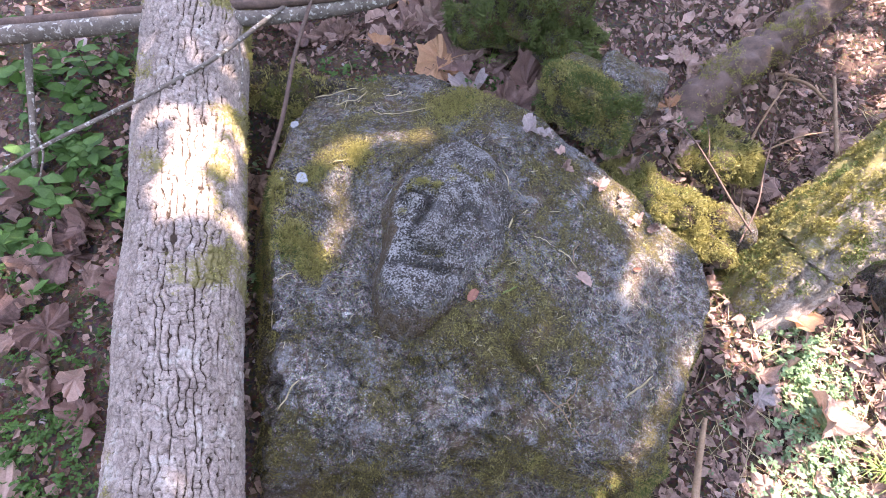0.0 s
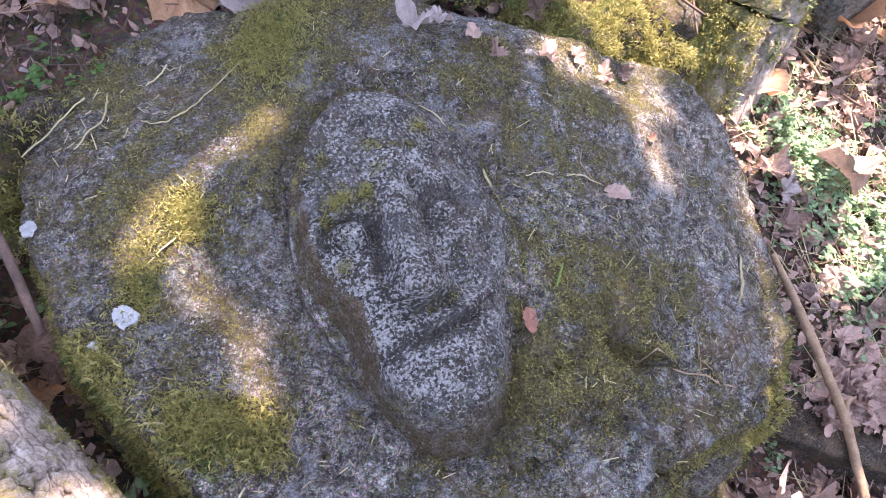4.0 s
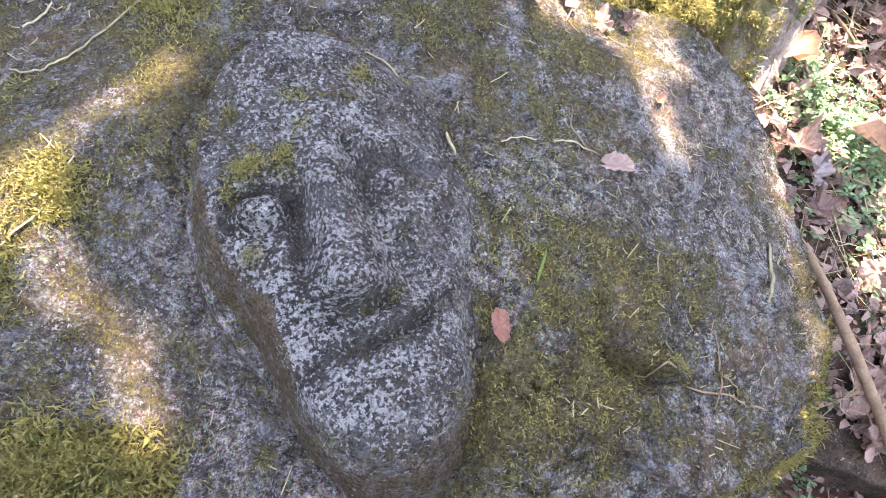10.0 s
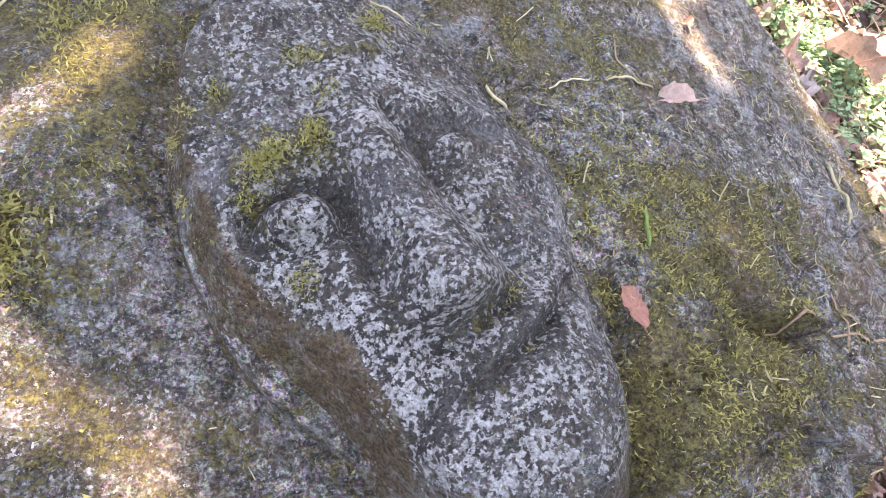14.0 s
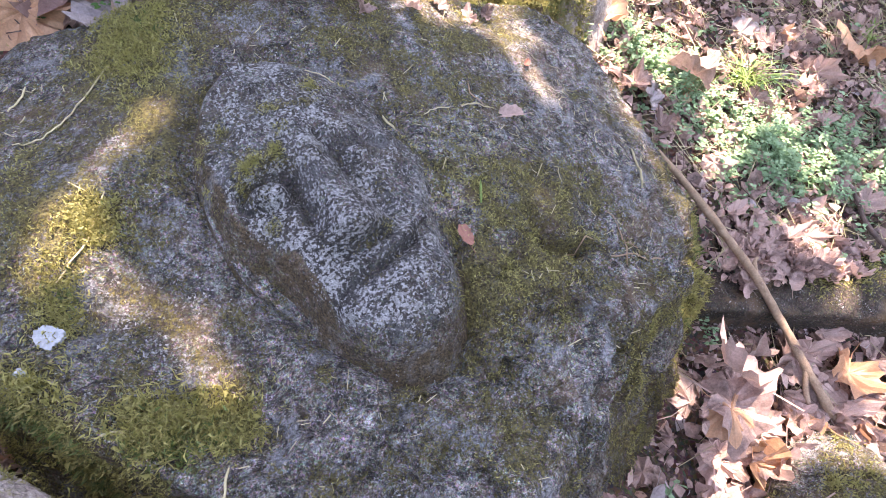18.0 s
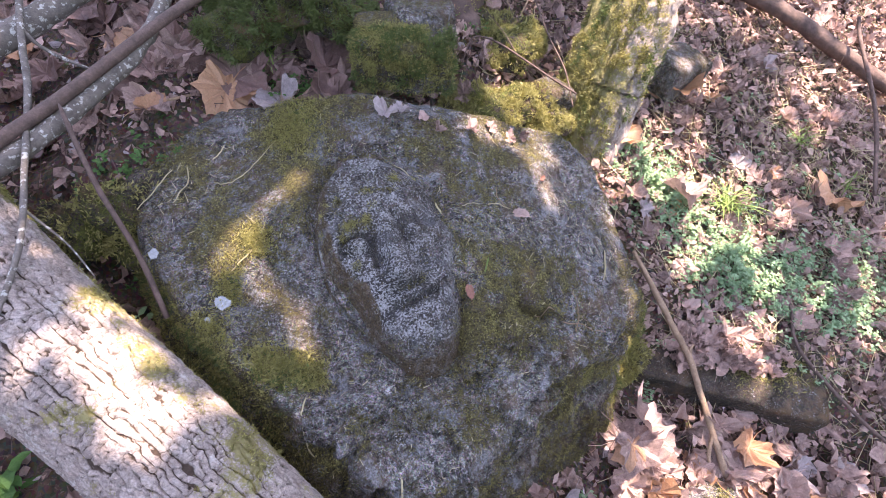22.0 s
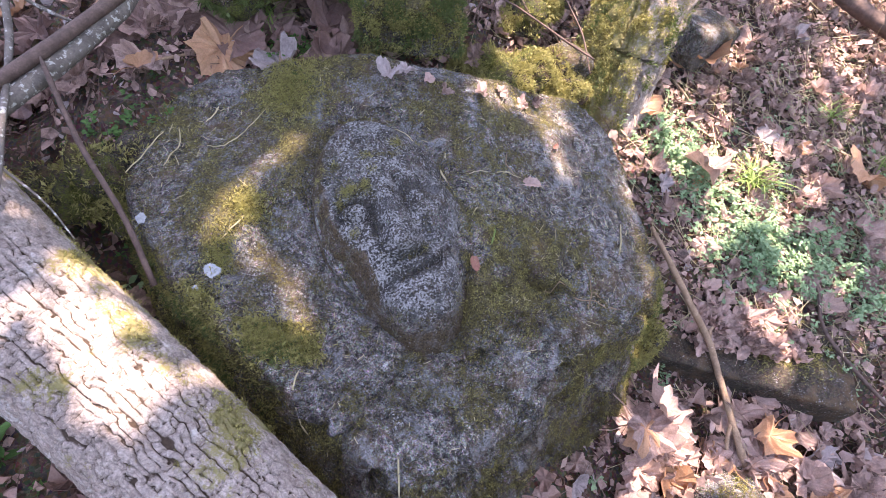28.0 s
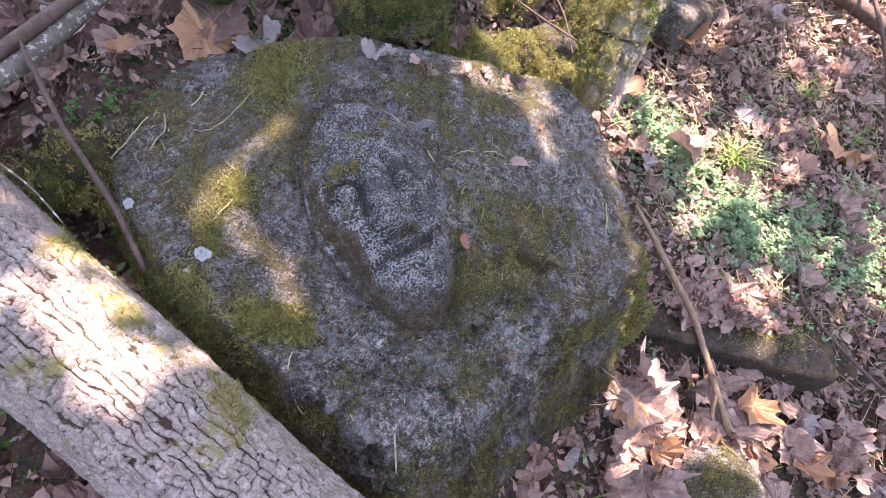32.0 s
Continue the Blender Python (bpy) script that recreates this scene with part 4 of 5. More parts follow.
# low stone ledge with a shaded front
rk, V, N, mo = stone("stone_ledge", (0.975, 0.030, -0.495), (0.33, 0.13, 0.13), (12, 9, -21), "long brown stone ledge with a dark front and mossy brim", slab_mat, 109, -0.05, 30.0, "rock", (80, 200), (1.2, 1.5))
moss_on(rk, V, N, np.clip(mo + 0.4, 0, 1) * ramp(N[:, 2], 0.5, 0.85) * (V[:, 0] > 0.98), 1900, moss_mat, 0.011, 23, "yellow-green moss on the brim")
ledge_top = V[(N[:, 2] > 0.75) & (V[:, 0] > 0.72)]
rk, V, N, mo = stone("mossy_rock", (0.615, 0.02, -0.36), (0.078, 0.07, 0.10), (10, 0, 30), "mossy stone wedged under the boulder's edge", rock_mat, 113, 0.8)
moss_on(rk, V, N, np.clip(mo, 0, 1) * (N[:, 2] > -0.3), 4500, moss_mat, 0.013, 24, "bright moss")


def moss_mound(at, size, label, mat, seed, count, length):
    """A cushion of moss: a soft hummock covered with blades."""
    t, p = np.linspace(0.02, 1.9, 36), np.linspace(0, 2 * np.pi, 64, endpoint=False)
    T2, P2 = np.meshgrid(t, p, indexing="ij")
    d = np.stack([np.sin(T2) * np.cos(P2), np.sin(T2) * np.sin(P2), np.cos(T2)], -1).reshape(-1, 3)
    V = d * np.asarray(size) + np.asarray(at)
    V = V + d * (0.75 * min(size) * fbm(V, 13, 4, seed))[:, None]
    root = thing("moss_cushion", (at[0], at[1], at[2] - size[2] * 0.3), label, "moss")
    solid("cushion_body", V, grid_faces(len(t), len(p), True), slab_mat, root, "", True, {"moss": np.clip(0.55 + 0.5 * fbm(V, 14, 3, seed + 4), 0, 1), "lichen": np.zeros(len(V)), "ochre": np.zeros(len(V))})
    moss_on(root, V, d, np.repeat(np.sin(t), len(p)) * (d[:, 2] > -0.25) * np.clip(0.25 + 1.1 * fbm(V, 26, 3, seed + 9), 0.03, 2), count, mat, length, seed, "")
    return root


moss_mound((-0.20, 0.80, 0.40), (0.20, 0.14, 0.13), "deep green moss cushion on the bank", deep_moss_mat, 31, 9000, 0.020)
moss_mound((0.33, 0.62, 0.150), (0.13, 0.08, 0.05), "yellow-green moss hummock behind the boulder", moss_mat, 32, 6500, 0.012)
moss_mound((0.50, 0.66, 0.10), (0.09, 0.11, 0.07), "yellow-green moss hummock beside the mossy trunk", moss_mat, 33, 6500, 0.012)
moss_mound((0.40, 0.86, 0.23), (0.16, 0.12, 0.07), "ragged moss hummock with a few herbs", moss_mat, 34, 6500, 0.012)
moss_mound((-0.63, 0.25, 0.12), (0.12, 0.12, 0.09), "dark moss hummock between log and boulder", moss_mat, 35, 2200, 0.012)
moss_mound((-0.49, 0.42, 0.15), (0.06, 0.08, 0.06), "dark moss hummock at the boulder's corner", moss_mat, 36, 900, 0.012)

# a second trunk above the boulder
line2 = [(0.27, 0.84, 0.18, 0.10), (0.33, 1.0, 0.34, 0.066), (0.42, 1.3, 0.46, 0.058), (0.53, 1.65, 0.60, 0.052), (0.70, 2.3, 1.0, 0.04), (0.8, 2.7, 1.8, 0.035)]
SV, SF = tube_data(line2, 44, 20)
SN = unit(SV - np.repeat(smooth_line(line2, 20)[:, :3], 44, 0))
SV = SV + SN * (0.014 * fbm(SV, 24, 3, 131))[:, None]
sapling = thing("mossy_sapling", (0.27, 0.84, 0.20), "thin dark slanting trunk with olive moss on the bank", "tree")
sm = np.clip(0.75 + 0.4 * fbm(SV, 12, 3, 133), 0, 1)
solid("trunk", SV, SF, brown_wood_mat, sapling)
moss_on(sapling, SV, SN, np.clip(sm - 0.3, 0.01, 1) * (SV[:, 2] < 0.9) * np.clip(0.1 + fbm(SV, 22, 3, 135), 0.02, 1), 5000, moss_mat, 0.008, 43, "dull olive moss")

# leaning mossy trunk
trunk_line = [(0.725, 0.725, -0.08, 0.135), (0.765, 0.75, 0.12, 0.122), (0.84, 0.81, 0.32, 0.118), (0.94, 0.96, 0.60, 0.112), (1.12, 1.26, 1.2, 0.105), (1.35, 1.65, 2.4, 0.095)]
TVv, TF = tube_data(trunk_line, 90, 34)
ringc = np.repeat(smooth_line(trunk_line, 34)[:, :3], 90, 0)
TN = unit(TVv - ringc)
rib = np.abs(vnoise(np.stack([TN[:, 0] * 0.12, TN[:, 1] * 0.12, TVv[:, 2] * 0.03], 1), 34, 121))
TVv = TVv + TN * (0.028 * (ramp(rib, 0.0, 0.35) - 0.6) + 0.008 * fbm(TVv, 30, 3, 122))[:, None]
mtrunk = thing("leaning_tree", (0.725, 0.725, -0.08), "leaning tree with furrowed bark under yellow-green moss", "tree")
tm = np.clip(0.52 - 0.65 * TN[:, 0] + 0.3 * fbm(TVv, 9, 3, 123), 0, 1)
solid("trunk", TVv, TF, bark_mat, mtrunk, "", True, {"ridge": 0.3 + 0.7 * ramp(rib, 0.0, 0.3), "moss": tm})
tw = np.clip(tm - 0.25, 0, 1) * (TVv[:, 2] < 0.8) * (0.3 + ramp(rib, 0.05, 0.3))
tw = tw * np.clip(0.2 + 1.3 * fbm(TVv * (1, 1, 0.35), 42, 3, 124), 0.02, 2)
moss_on(mtrunk, TVv, TN, tw, 15000, moss_mat, 0.0085, 41, "hanging yellow-green moss")
moss_on(mtrunk, TVv, TN, (TVv[:, 2] < 0.8) * np.clip(0.1 + 1.4 * fbm(TVv * (1, 1, 0.4), 20, 3, 126), 0.0, 2), 4500, deep_moss_mat, 0.012, 42, "dark green moss")


# ---- branches and sticks ----
def branch(name, points, label, mat, sides=10, rough=0.12, seed=0, side_twigs=(), category="branch"):
    V, F = tube_data(points, sides, 8, rough, seed)
    p0 = points[0]
    root = thing(name, (p0[0], p0[1], p0[2]), label, category)
    solid("stem", V, F, mat, root)
    for i, tw_ in enumerate(side_twigs):
        V, F = tube_data(tw_, 6, 5, rough, seed + i + 1)
        solid("twig", V, F, mat, root)
    return root


branch("fallen_branch", [(-1.25, -0.30, 0.20, 0.024), (-0.90, 0.06, 0.31, 0.021), (-0.713, 0.226, 0.352, 0.020), (-0.57, 0.399, 0.405, 0.019), (-0.505, 0.504, 0.441, 0.018), (-0.463, 0.651, 0.49, 0.016), (-0.44, 0.95, 0.56, 0.013)],
       "grey fallen branch spotted with pale lichen, crossing over the log", gray_wood_mat, 14, 0.14, 201,
       [[(-0.505, 0.504, 0.445, 0.010), (-0.55, 0.47, 0.44, 0.007), (-0.565, 0.455, 0.438, 0.002)]])
branch("fallen_branch", [(-1.2, -0.20, 0.24, 0.015), (-0.90, 0.09, 0.335, 0.014), (-0.675, 0.285, 0.400, 0.0135), (-0.479, 0.508, 0.468, 0.013), (-0.403, 0.592, 0.492, 0.012), (-0.24, 0.76, 0.535, 0.010), (-0.05, 1.05, 0.6, 0.008)],
       "smooth brown fallen branch lying along the grey one", brown_wood_mat, 12, 0.08, 203)
branch("fallen_branch", [(-1.05, 0.32, 0.36, 0.030), (-0.821, 0.538, 0.43, 0.029), (-0.714, 0.637, 0.466, 0.028), (-0.632, 0.726, 0.50, 0.026), (-0.45, 0.98, 0.58, 0.022)],
       "thick grey branch lying on the leaf litter of the bank", gray_wood_mat, 16, 0.14, 205)
branch("hanging_vine", [(-0.78, 0.80, 0.60, 0.007), (-0.738, 0.513, 0.475, 0.0075), (-0.711, 0.373, 0.41, 0.007), (-0.678, 0.173, 0.363, 0.006), (-0.655, -0.012, 0.313, 0.0055), (-0.686, -0.20, 0.250, 0.005), (-0.722, -0.385, 0.192, 0.004), (-0.80, -0.50, 0.10, 0.003)],
       "thin pale woody vine lying across the mossy end of the log", gray_wood_mat, 8, 0.1, 207,
       [[(-0.738, 0.513, 0.475, 0.005), (-0.708, 0.50, 0.44, 0.004), (-0.66, 0.49, 0.41, 0.0035), (-0.60, 0.47, 0.39, 0.002)],
        [(-0.668, 0.08, 0.338, 0.003), (-0.60, 0.03, 0.29, 0.002), (-0.55, -0.03, 0.255, 0.0015)]], "vine")
branch("leaning_stick", [(-0.474, -0.012, 0.10, 0.0062), (-0.515, 0.08, 0.20, 0.0058), (-0.578, 0.18, 0.30, 0.0054), (-0.621, 0.273, 0.392, 0.005), (-0.632, 0.30, 0.415, 0.002)],
       "dry reddish-brown stick standing between log and boulder", brown_wood_mat, 8, 0.1, 209, (), "stick")
branch("leaning_stick", [(0.725, 0.24, -0.125, 0.006), (0.752, 0.150, -0.172, 0.008), (0.795, 0.055, -0.245, 0.009), (0.847, -0.02, -0.332, 0.0095), (0.856, -0.11, -0.385, 0.009), (0.870, -0.20, -0.450, 0.0095), (0.884, -0.30, -0.520, 0.0105)],
       "bare tan stick leaning over the stone ledge", tan_wood_mat, 10, 0.15, 211,
       [[(0.847, -0.02, -0.332, 0.006), (0.852, 0.0, -0.308, 0.005), (0.862, 0.006, -0.298, 0.003)], [(0.870, -0.20, -0.450, 0.006), (0.848, -0.24, -0.485, 0.006), (0.845, -0.27, -0.505, 0.004)]], "stick")
branch("thin_stick", [(1.30, 0.28, -0.27, 0.004), (1.267, 0.105, -0.328, 0.005), (1.24, -0.02, -0.376, 0.006), (1.368, -0.22, -0.482, 0.006), (1.5, -0.34, -0.56, 0.005)], "thin dark stick lying among green herbs", brown_wood_mat, 8, 0.1, 213, (), "stick")
branch("fallen_branch", [(1.6, 1.45, 0.19, 0.034), (1.823, 1.258, 0.115, 0.033), (2.003, 1.094, 0.02, 0.032), (2.267, 0.88, -0.11, 0.030), (2.6, 0.6, -0.26, 0.028)], "dark fallen branch lying on the upper slope", brown_wood_mat, 14, 0.15, 215)
branch("thin_stick", [(2.05, 1.15, 0.15, 0.007), (2.018, 1.066, 0.10, 0.008), (1.94, 0.762, -0.05, 0.008), (1.771, 0.446, -0.19, 0.007)], "thin dark stick standing in the leaf litter", brown_wood_mat, 8, 0.1, 217, (), "stick")
branch("bent_twig", [(0.25, 0.60, 0.30, 0.0014), (0.30, 0.69, 0.335, 0.0022), (0.37, 0.71, 0.315, 0.0025), (0.461, 0.687, 0.265, 0.0029), (0.54, 0.655, 0.22, 0.0032), (0.619, 0.623, 0.18, 0.0029)],
       "pale bent twig arching over the moss behind the boulder", brown_wood_mat, 7, 0.1, 219,
       [[(0.30, 0.69, 0.335, 0.0014), (0.27, 0.62, 0.30, 0.0011), (0.255, 0.54, 0.27, 0.0007)], [(0.34, 0.705, 0.325, 0.0014), (0.29, 0.6, 0.29, 0.0011), (0.285, 0.52, 0.265, 0.0007)],
        [(0.32, 0.70, 0.33, 0.0014), (0.24, 0.64, 0.31, 0.0011), (0.215, 0.57, 0.285, 0.0007)], [(0.44, 0.69, 0.275, 0.0014), (0.41, 0.74, 0.32, 0.0011), (0.36, 0.80, 0.37, 0.0011)]], "twig")
branch("bent_twig", [(0.55, 0.95, 0.36, 0.0022), (0.577, 0.815, 0.275, 0.0025), (0.603, 0.705, 0.217, 0.0025), (0.606, 0.60, 0.150, 0.0022)], "thin pale twig standing before the mossy trunk", brown_wood_mat, 6, 0.1, 221, (), "twig")
branch("thin_stick", [(-1.25, -0.10, 0.25, 0.010), (-1.17, -0.17, 0.17, 0.010), (-1.08, -0.24, 0.06, 0.009), (-1.01, -0.30, -0.05, 0.008)], "thin mottled stick standing among herbs beside the log", gray_wood_mat, 8, 0.1, 223,
       [[(-1.06, -0.26, 0.03, 0.004), (-0.99, -0.28, 0.0, 0.003), (-0.95, -0.33, -0.06, 0.002)]], "stick")
branch("thin_stick", [(-1.05, 0.16, 0.26, 0.0035), (-0.93, 0.09, 0.24, 0.003), (-0.80, 0.03, 0.20, 0.003), (-0.74, 0.0, 0.16, 0.002)], "thin pale twig beside the log", tan_wood_mat, 6, 0.1, 225, (), "twig")
for i, (ax, ay, bx2, by2) in enumerate(((0.95, 0.72, 1.25, 0.66), (1.0, 0.78, 1.12, 0.60), (1.35, 0.55, 1.72, 0.40), (1.55, 0.62, 1.8, 0.52), (1.2, 0.20, 1.55, 0.02), (0.80, 0.52, 0.95, 0.70), (1.0, 0.10, 1.12, 0.02), (0.70, -0.30, 0.86, -0.36), (1.02, -0.36, 1.30, -0.40), (-0.55, 0.52, -0.36, 0.60), (-0.62, 0.62, -0.66, 0.42))):
    xs, ys = np.linspace(ax, bx2, 4), np.linspace(ay, by2, 4) + 0.012 * np.sin(np.arange(4) * 2.1 + i)
    pts = [(x, y, surface_z(x, y) + 0.012 + 0.006 * (k % 2), 0.0045 - 0.0007 * k) for k, (x, y) in enumerate(zip(xs, ys))]
    branch("fallen_twig", pts, "thin dry twig lying on the leaf litter", tan_wood_mat if i % 2 else brown_wood_mat, 6, 0.1, 230 + i, (), "twig")


for pts, mat, note in (
    ([(0.66, 1.47, 0.408, 0.006), (0.71, 1.33, 0.34, 0.006), (0.768, 1.2, 0.26, 0.007)], tan_wood_mat, "bare pale stick standing in the leaf litter"),
    ([(0.43, 1.385, 0.33, 0.007), (0.49, 1.44, 0.36, 0.007), (0.56, 1.50, 0.36, 0.006)], tan_wood_mat, "short pale stick lying on the bank"),
    ([(0.52, 1.454, 0.355, 0.006), (0.60, 1.46, 0.36, 0.006), (0.68, 1.466, 0.33, 0.005)], tan_wood_mat, "short pale stick lying on the bank"),
    ([(0.531, 1.31, 0.377, 0.0035), (0.517, 1.04, 0.26, 0.0035), (0.55, 0.90, 0.19, 0.003), (0.594, 0.776, 0.12, 0.003)], tan_wood_mat, "thin pale twig standing before the moss"),
    ([(0.555, 1.068, 0.21, 0.003), (0.659, 1.212, 0.275, 0.003), (0.787, 1.355, 0.30, 0.002)], tan_wood_mat, "thin pale twig lying on the bank"),
    ([(0.26, 1.16, 0.43, 0.0035), (0.436, 1.041, 0.354, 0.003), (0.507, 0.946, 0.28, 0.0025)], brown_wood_mat, "thin brown twig leaning on the bank")):
    branch("bank_twig", pts, note, mat, 7, 0.1, 260 + len(pts), (), "twig")


def straw(points, width, label, mat=straw_mat, name="grass_straw", lift=0.004, green=False):
    """A dry grass blade lying on the boulder: a thin keeled strip."""
    L = smooth_line([(x, y, 0.0) for x, y in points], 7)
    z = np.array([surface_z(a, b) for a, b, _ in L]) + lift
    t = np.gradient(L[:, :2], axis=0)
    t /= np.linalg.norm(t, axis=1)[:, None]
    w = width * np.clip(np.minimum(np.linspace(0.6, 4, len(L)), np.linspace(4, 0.4, len(L))), 0, 1)
    a, b = L[:, :2] + np.stack([-t[:, 1], t[:, 0]], 1) * w[:, None], L[:, :2] - np.stack([-t[:, 1], t[:, 0]], 1) * w[:, None]
    V = np.vstack([np.c_[a, z], np.c_[L[:, :2], z + width * 0.9], np.c_[b, z], np.c_[L[:, :2], z - width * 0.5]])
    n = len(L)
    F = [[q * n + i, q * n + i + 1, ((q + 1) % 4) * n + i + 1, ((q + 1) % 4) * n + i] for q in range(4) for i in range(n - 1)]
    ob = solid(name, V, F, mat)
    return tagged(ob, label, "grass" if name == "grass_straw" else "twig")


straw([(-0.447, 0.335), (-0.442, 0.285), (-0.469, 0.229)], 0.0017, "curved dry grass blade lying on the boulder")
straw([(-0.246, 0.372), (-0.313, 0.290), (-0.352, 0.266), (-0.383, 0.272)], 0.0016, "long pale grass blade lying on the boulder")
straw([(-0.365, 0.384), (-0.39, 0.344)], 0.002, "short dry grass blade on the boulder")
straw([(-0.479, 0.33), (-0.514, 0.28), (-0.565, 0.21)], 0.0018, "dry grass blade hanging over the boulder's edge")
straw([(0.530, 0.060), (0.547, 0.10), (0.560, 0.143)], 0.0023, "flat straw-coloured blade lying on the boulder")
straw([(0.197, 0.022), (0.213, 0.058)], 0.002, "short green-yellow blade on the moss", grass_mat)
straw([(0.112, 0.198), (0.12, 0.166)], 0.0024, "short dry blade beside the carved head")
straw([(-0.044, -0.352), (-0.049, -0.404)], 0.002, "pale straw on the boulder's nose")
straw([(-0.35, 0.05), (-0.30, 0.09), (-0.27, 0.13)], 0.0016, "thin straw in yellow moss")
straw([(-0.21, -0.20), (-0.222, -0.24), (-0.21, -0.26)], 0.0018, "pale straw hanging from moss")
straw([(-0.36, -0.16), (-0.33, -0.135), (-0.29, -0.13)], 0.002, "dry straw over the dark gap")
straw([(0.02, 0.286), (0.045, 0.274), (0.066, 0.246)], 0.0014, "thin pale stem above the carved head")
straw([(0.31, -0.046), (0.40, -0.058), (0.46, -0.066), (0.484, -0.072)], 0.0017, "thin brown twig lying on the boulder", tan_wood_mat, "twig_on_rock")
straw([(0.412, 0.016), (0.432, -0.012), (0.428, -0.040), (0.462, -0.058)], 0.0012, "thin curved twig lying on the boulder", tan_wood_mat, "twig_on_rock")
straw([(0.430, -0.036), (0.404, -0.084)], 0.0012, "thin twig lying across another on the boulder", tan_wood_mat, "twig_on_rock")
straw([(0.275, 0.244), (0.272, 0.222), (0.290, 0.196)], 0.0012, "thin bent dry stem on the boulder", tan_wood_mat, "twig_on_rock")
straw([(0.178, 0.196), (0.205, 0.202), (0.222, 0.196)], 0.0013, "short dry stem on the boulder", straw_mat, "twig_on_rock")
straw([(0.243, 0.196), (0.262, 0.202), (0.300, 0.194)], 0.0017, "leaf stalk lying on the boulder", straw_mat, "twig_on_rock")
straw([(-0.083, -0.29), (-0.055, -0.315), (-0.046, -0.325)], 0.0016, "small dark twig on the boulder's nose", brown_wood_mat, "twig_on_rock")

# ---- fallen leaves ----
lobed = [mesh_of("leaf_blade", *leaf_data("lobed", 300 + i), False) for i in range(9)]
oval = [mesh_of("leaf_blade", *leaf_data("oval", 330 + i), False) for i in range(4)]
torn = [mesh_of("leaf_blade", *leaf_data("torn", 350 + i), False) for i in range(6)]
leaf_meshes = {}
for mset in (lobed, oval, torn):
    for me in mset:
        for tag, mat in (("dry", dead_leaf_mat), ("orange", orange_leaf_mat), ("gray", gray_leaf_mat), ("red", red_leaf_mat), ("brown", shaded_leaf_mat)):
            c = me.copy()
            c.materials.append(mat)
            leaf_meshes[me.name, tag] = c


def fallen_leaf(x, y, size, spin, tip=0.0, roll=0.0, shape=None, tint="dry", label="", lift=0.012, z=None):
    me = leaf_meshes[(shape or lobed[0]).name, tint]
    ob = new("fallen_leaf", me)
    zz = surface_z(x, y) if z is None else z
    on_rock = zz > float(ground_z(np.array([x]), np.array([y]))[0]) + 0.01 and z is None
    nrm = (0.12, -0.40, 0.9) if on_rock else ground_normal(np.array([x]), np.array([y]))[0]
    ob.matrix_world = frame_on((x, y, zz + lift), nrm, spin, tip, roll) @ Matrix.Diagonal((size, size, size, 1))
    return tagged(ob, label or {"dry": "dry brown lobed leaf lying in the litter", "brown": "purple-brown leaf in the litter, darkened as in shade", "orange": "dry orange-brown leaf lying in the litter", "gray": "bleached grey leaf lying in the litter"}[tint], "leaf", "fallen leaves")


fallen_leaf(-0.367, 0.575, 0.13, 215, 6, -8, lobed[0], "orange", "large orange-brown lobed leaf on the bank behind the boulder", 0.03)
fallen_leaf(-0.40, 0.66, 0.17, 160, -8, 12, lobed[1], "brown", "large brown lobed leaf on the bank behind the boulder, darkened as in shade", 0.03)
fallen_leaf(-0.217, 0.662, 0.15, 120, 10, 10, lobed[2], "brown", "", 0.03)
fallen_leaf(-0.11, 0.644, 0.16, 60, -14, 16, lobed[3], "brown", "", 0.03)
fallen_leaf(-0.536, 0.487, 0.08, 30, 25, 10, oval[0], "orange", "", 0.04)
fallen_leaf(-0.15, 0.53, 0.075, 200, 4, 0, oval[1], "gray", "round dull grey-green leaf at the boulder's back edge", 0.02)
fallen_leaf(0.80, 0.665, 0.15, 65, 10, 28, lobed[4], "orange", "big pale tan curled leaf against the boulder's corner", 0.05)
fallen_leaf(1.137, 0.888, 0.19, 200, 20, 8, lobed[5], "orange", "big orange-brown curled leaf at the foot of a grey rock", 0.05)
fallen_leaf(1.618, 0.454, 0.15, 20, 35, 10, lobed[6], "orange", "orange-brown leaf standing on edge in green herbs", 0.05)
fallen_leaf(1.0, 0.46, 0.12, 110, 8, 22, lobed[7], "dry", "", 0.05)
fallen_leaf(0.149, -0.031, 0.036, 75, 10, 8, oval[2], "red", "small reddish folded leaf beside the carved chin", 0.006)
fallen_leaf(0.325, 0.180, 0.046, 150, 8, 5, oval[3], "dry", "small brown leaf on the mossy boulder", 0.006)
fallen_leaf(0.415, 0.300, 0.020, 30, 5, 5, oval[0], "red", "tiny round reddish leaf on the boulder", 0.004)
fallen_leaf(0.019, 0.402, 0.07, 40, 12, -10, torn[0], "gray", "shrivelled grey leaf at the boulder's back", 0.012)
fallen_leaf(0.06, 0.42, 0.05, 130, 22, 10, torn[2], "gray", "shrivelled grey leaf at the boulder's back", 0.014)
for x, y in ((0.114, 0.401), (0.15, 0.38), (0.239, 0.40), (0.30, 0.43), (0.354, 0.42), (0.40, 0.44)):
    fallen_leaf(x, y, 0.03 + 0.02 * rng.random(), 360 * rng.random(), 12 * rng.normal(), 12 * rng.normal(), torn[int(rng.integers(6))], "dry", "torn dry leaf on the boulder's back edge", 0.01)

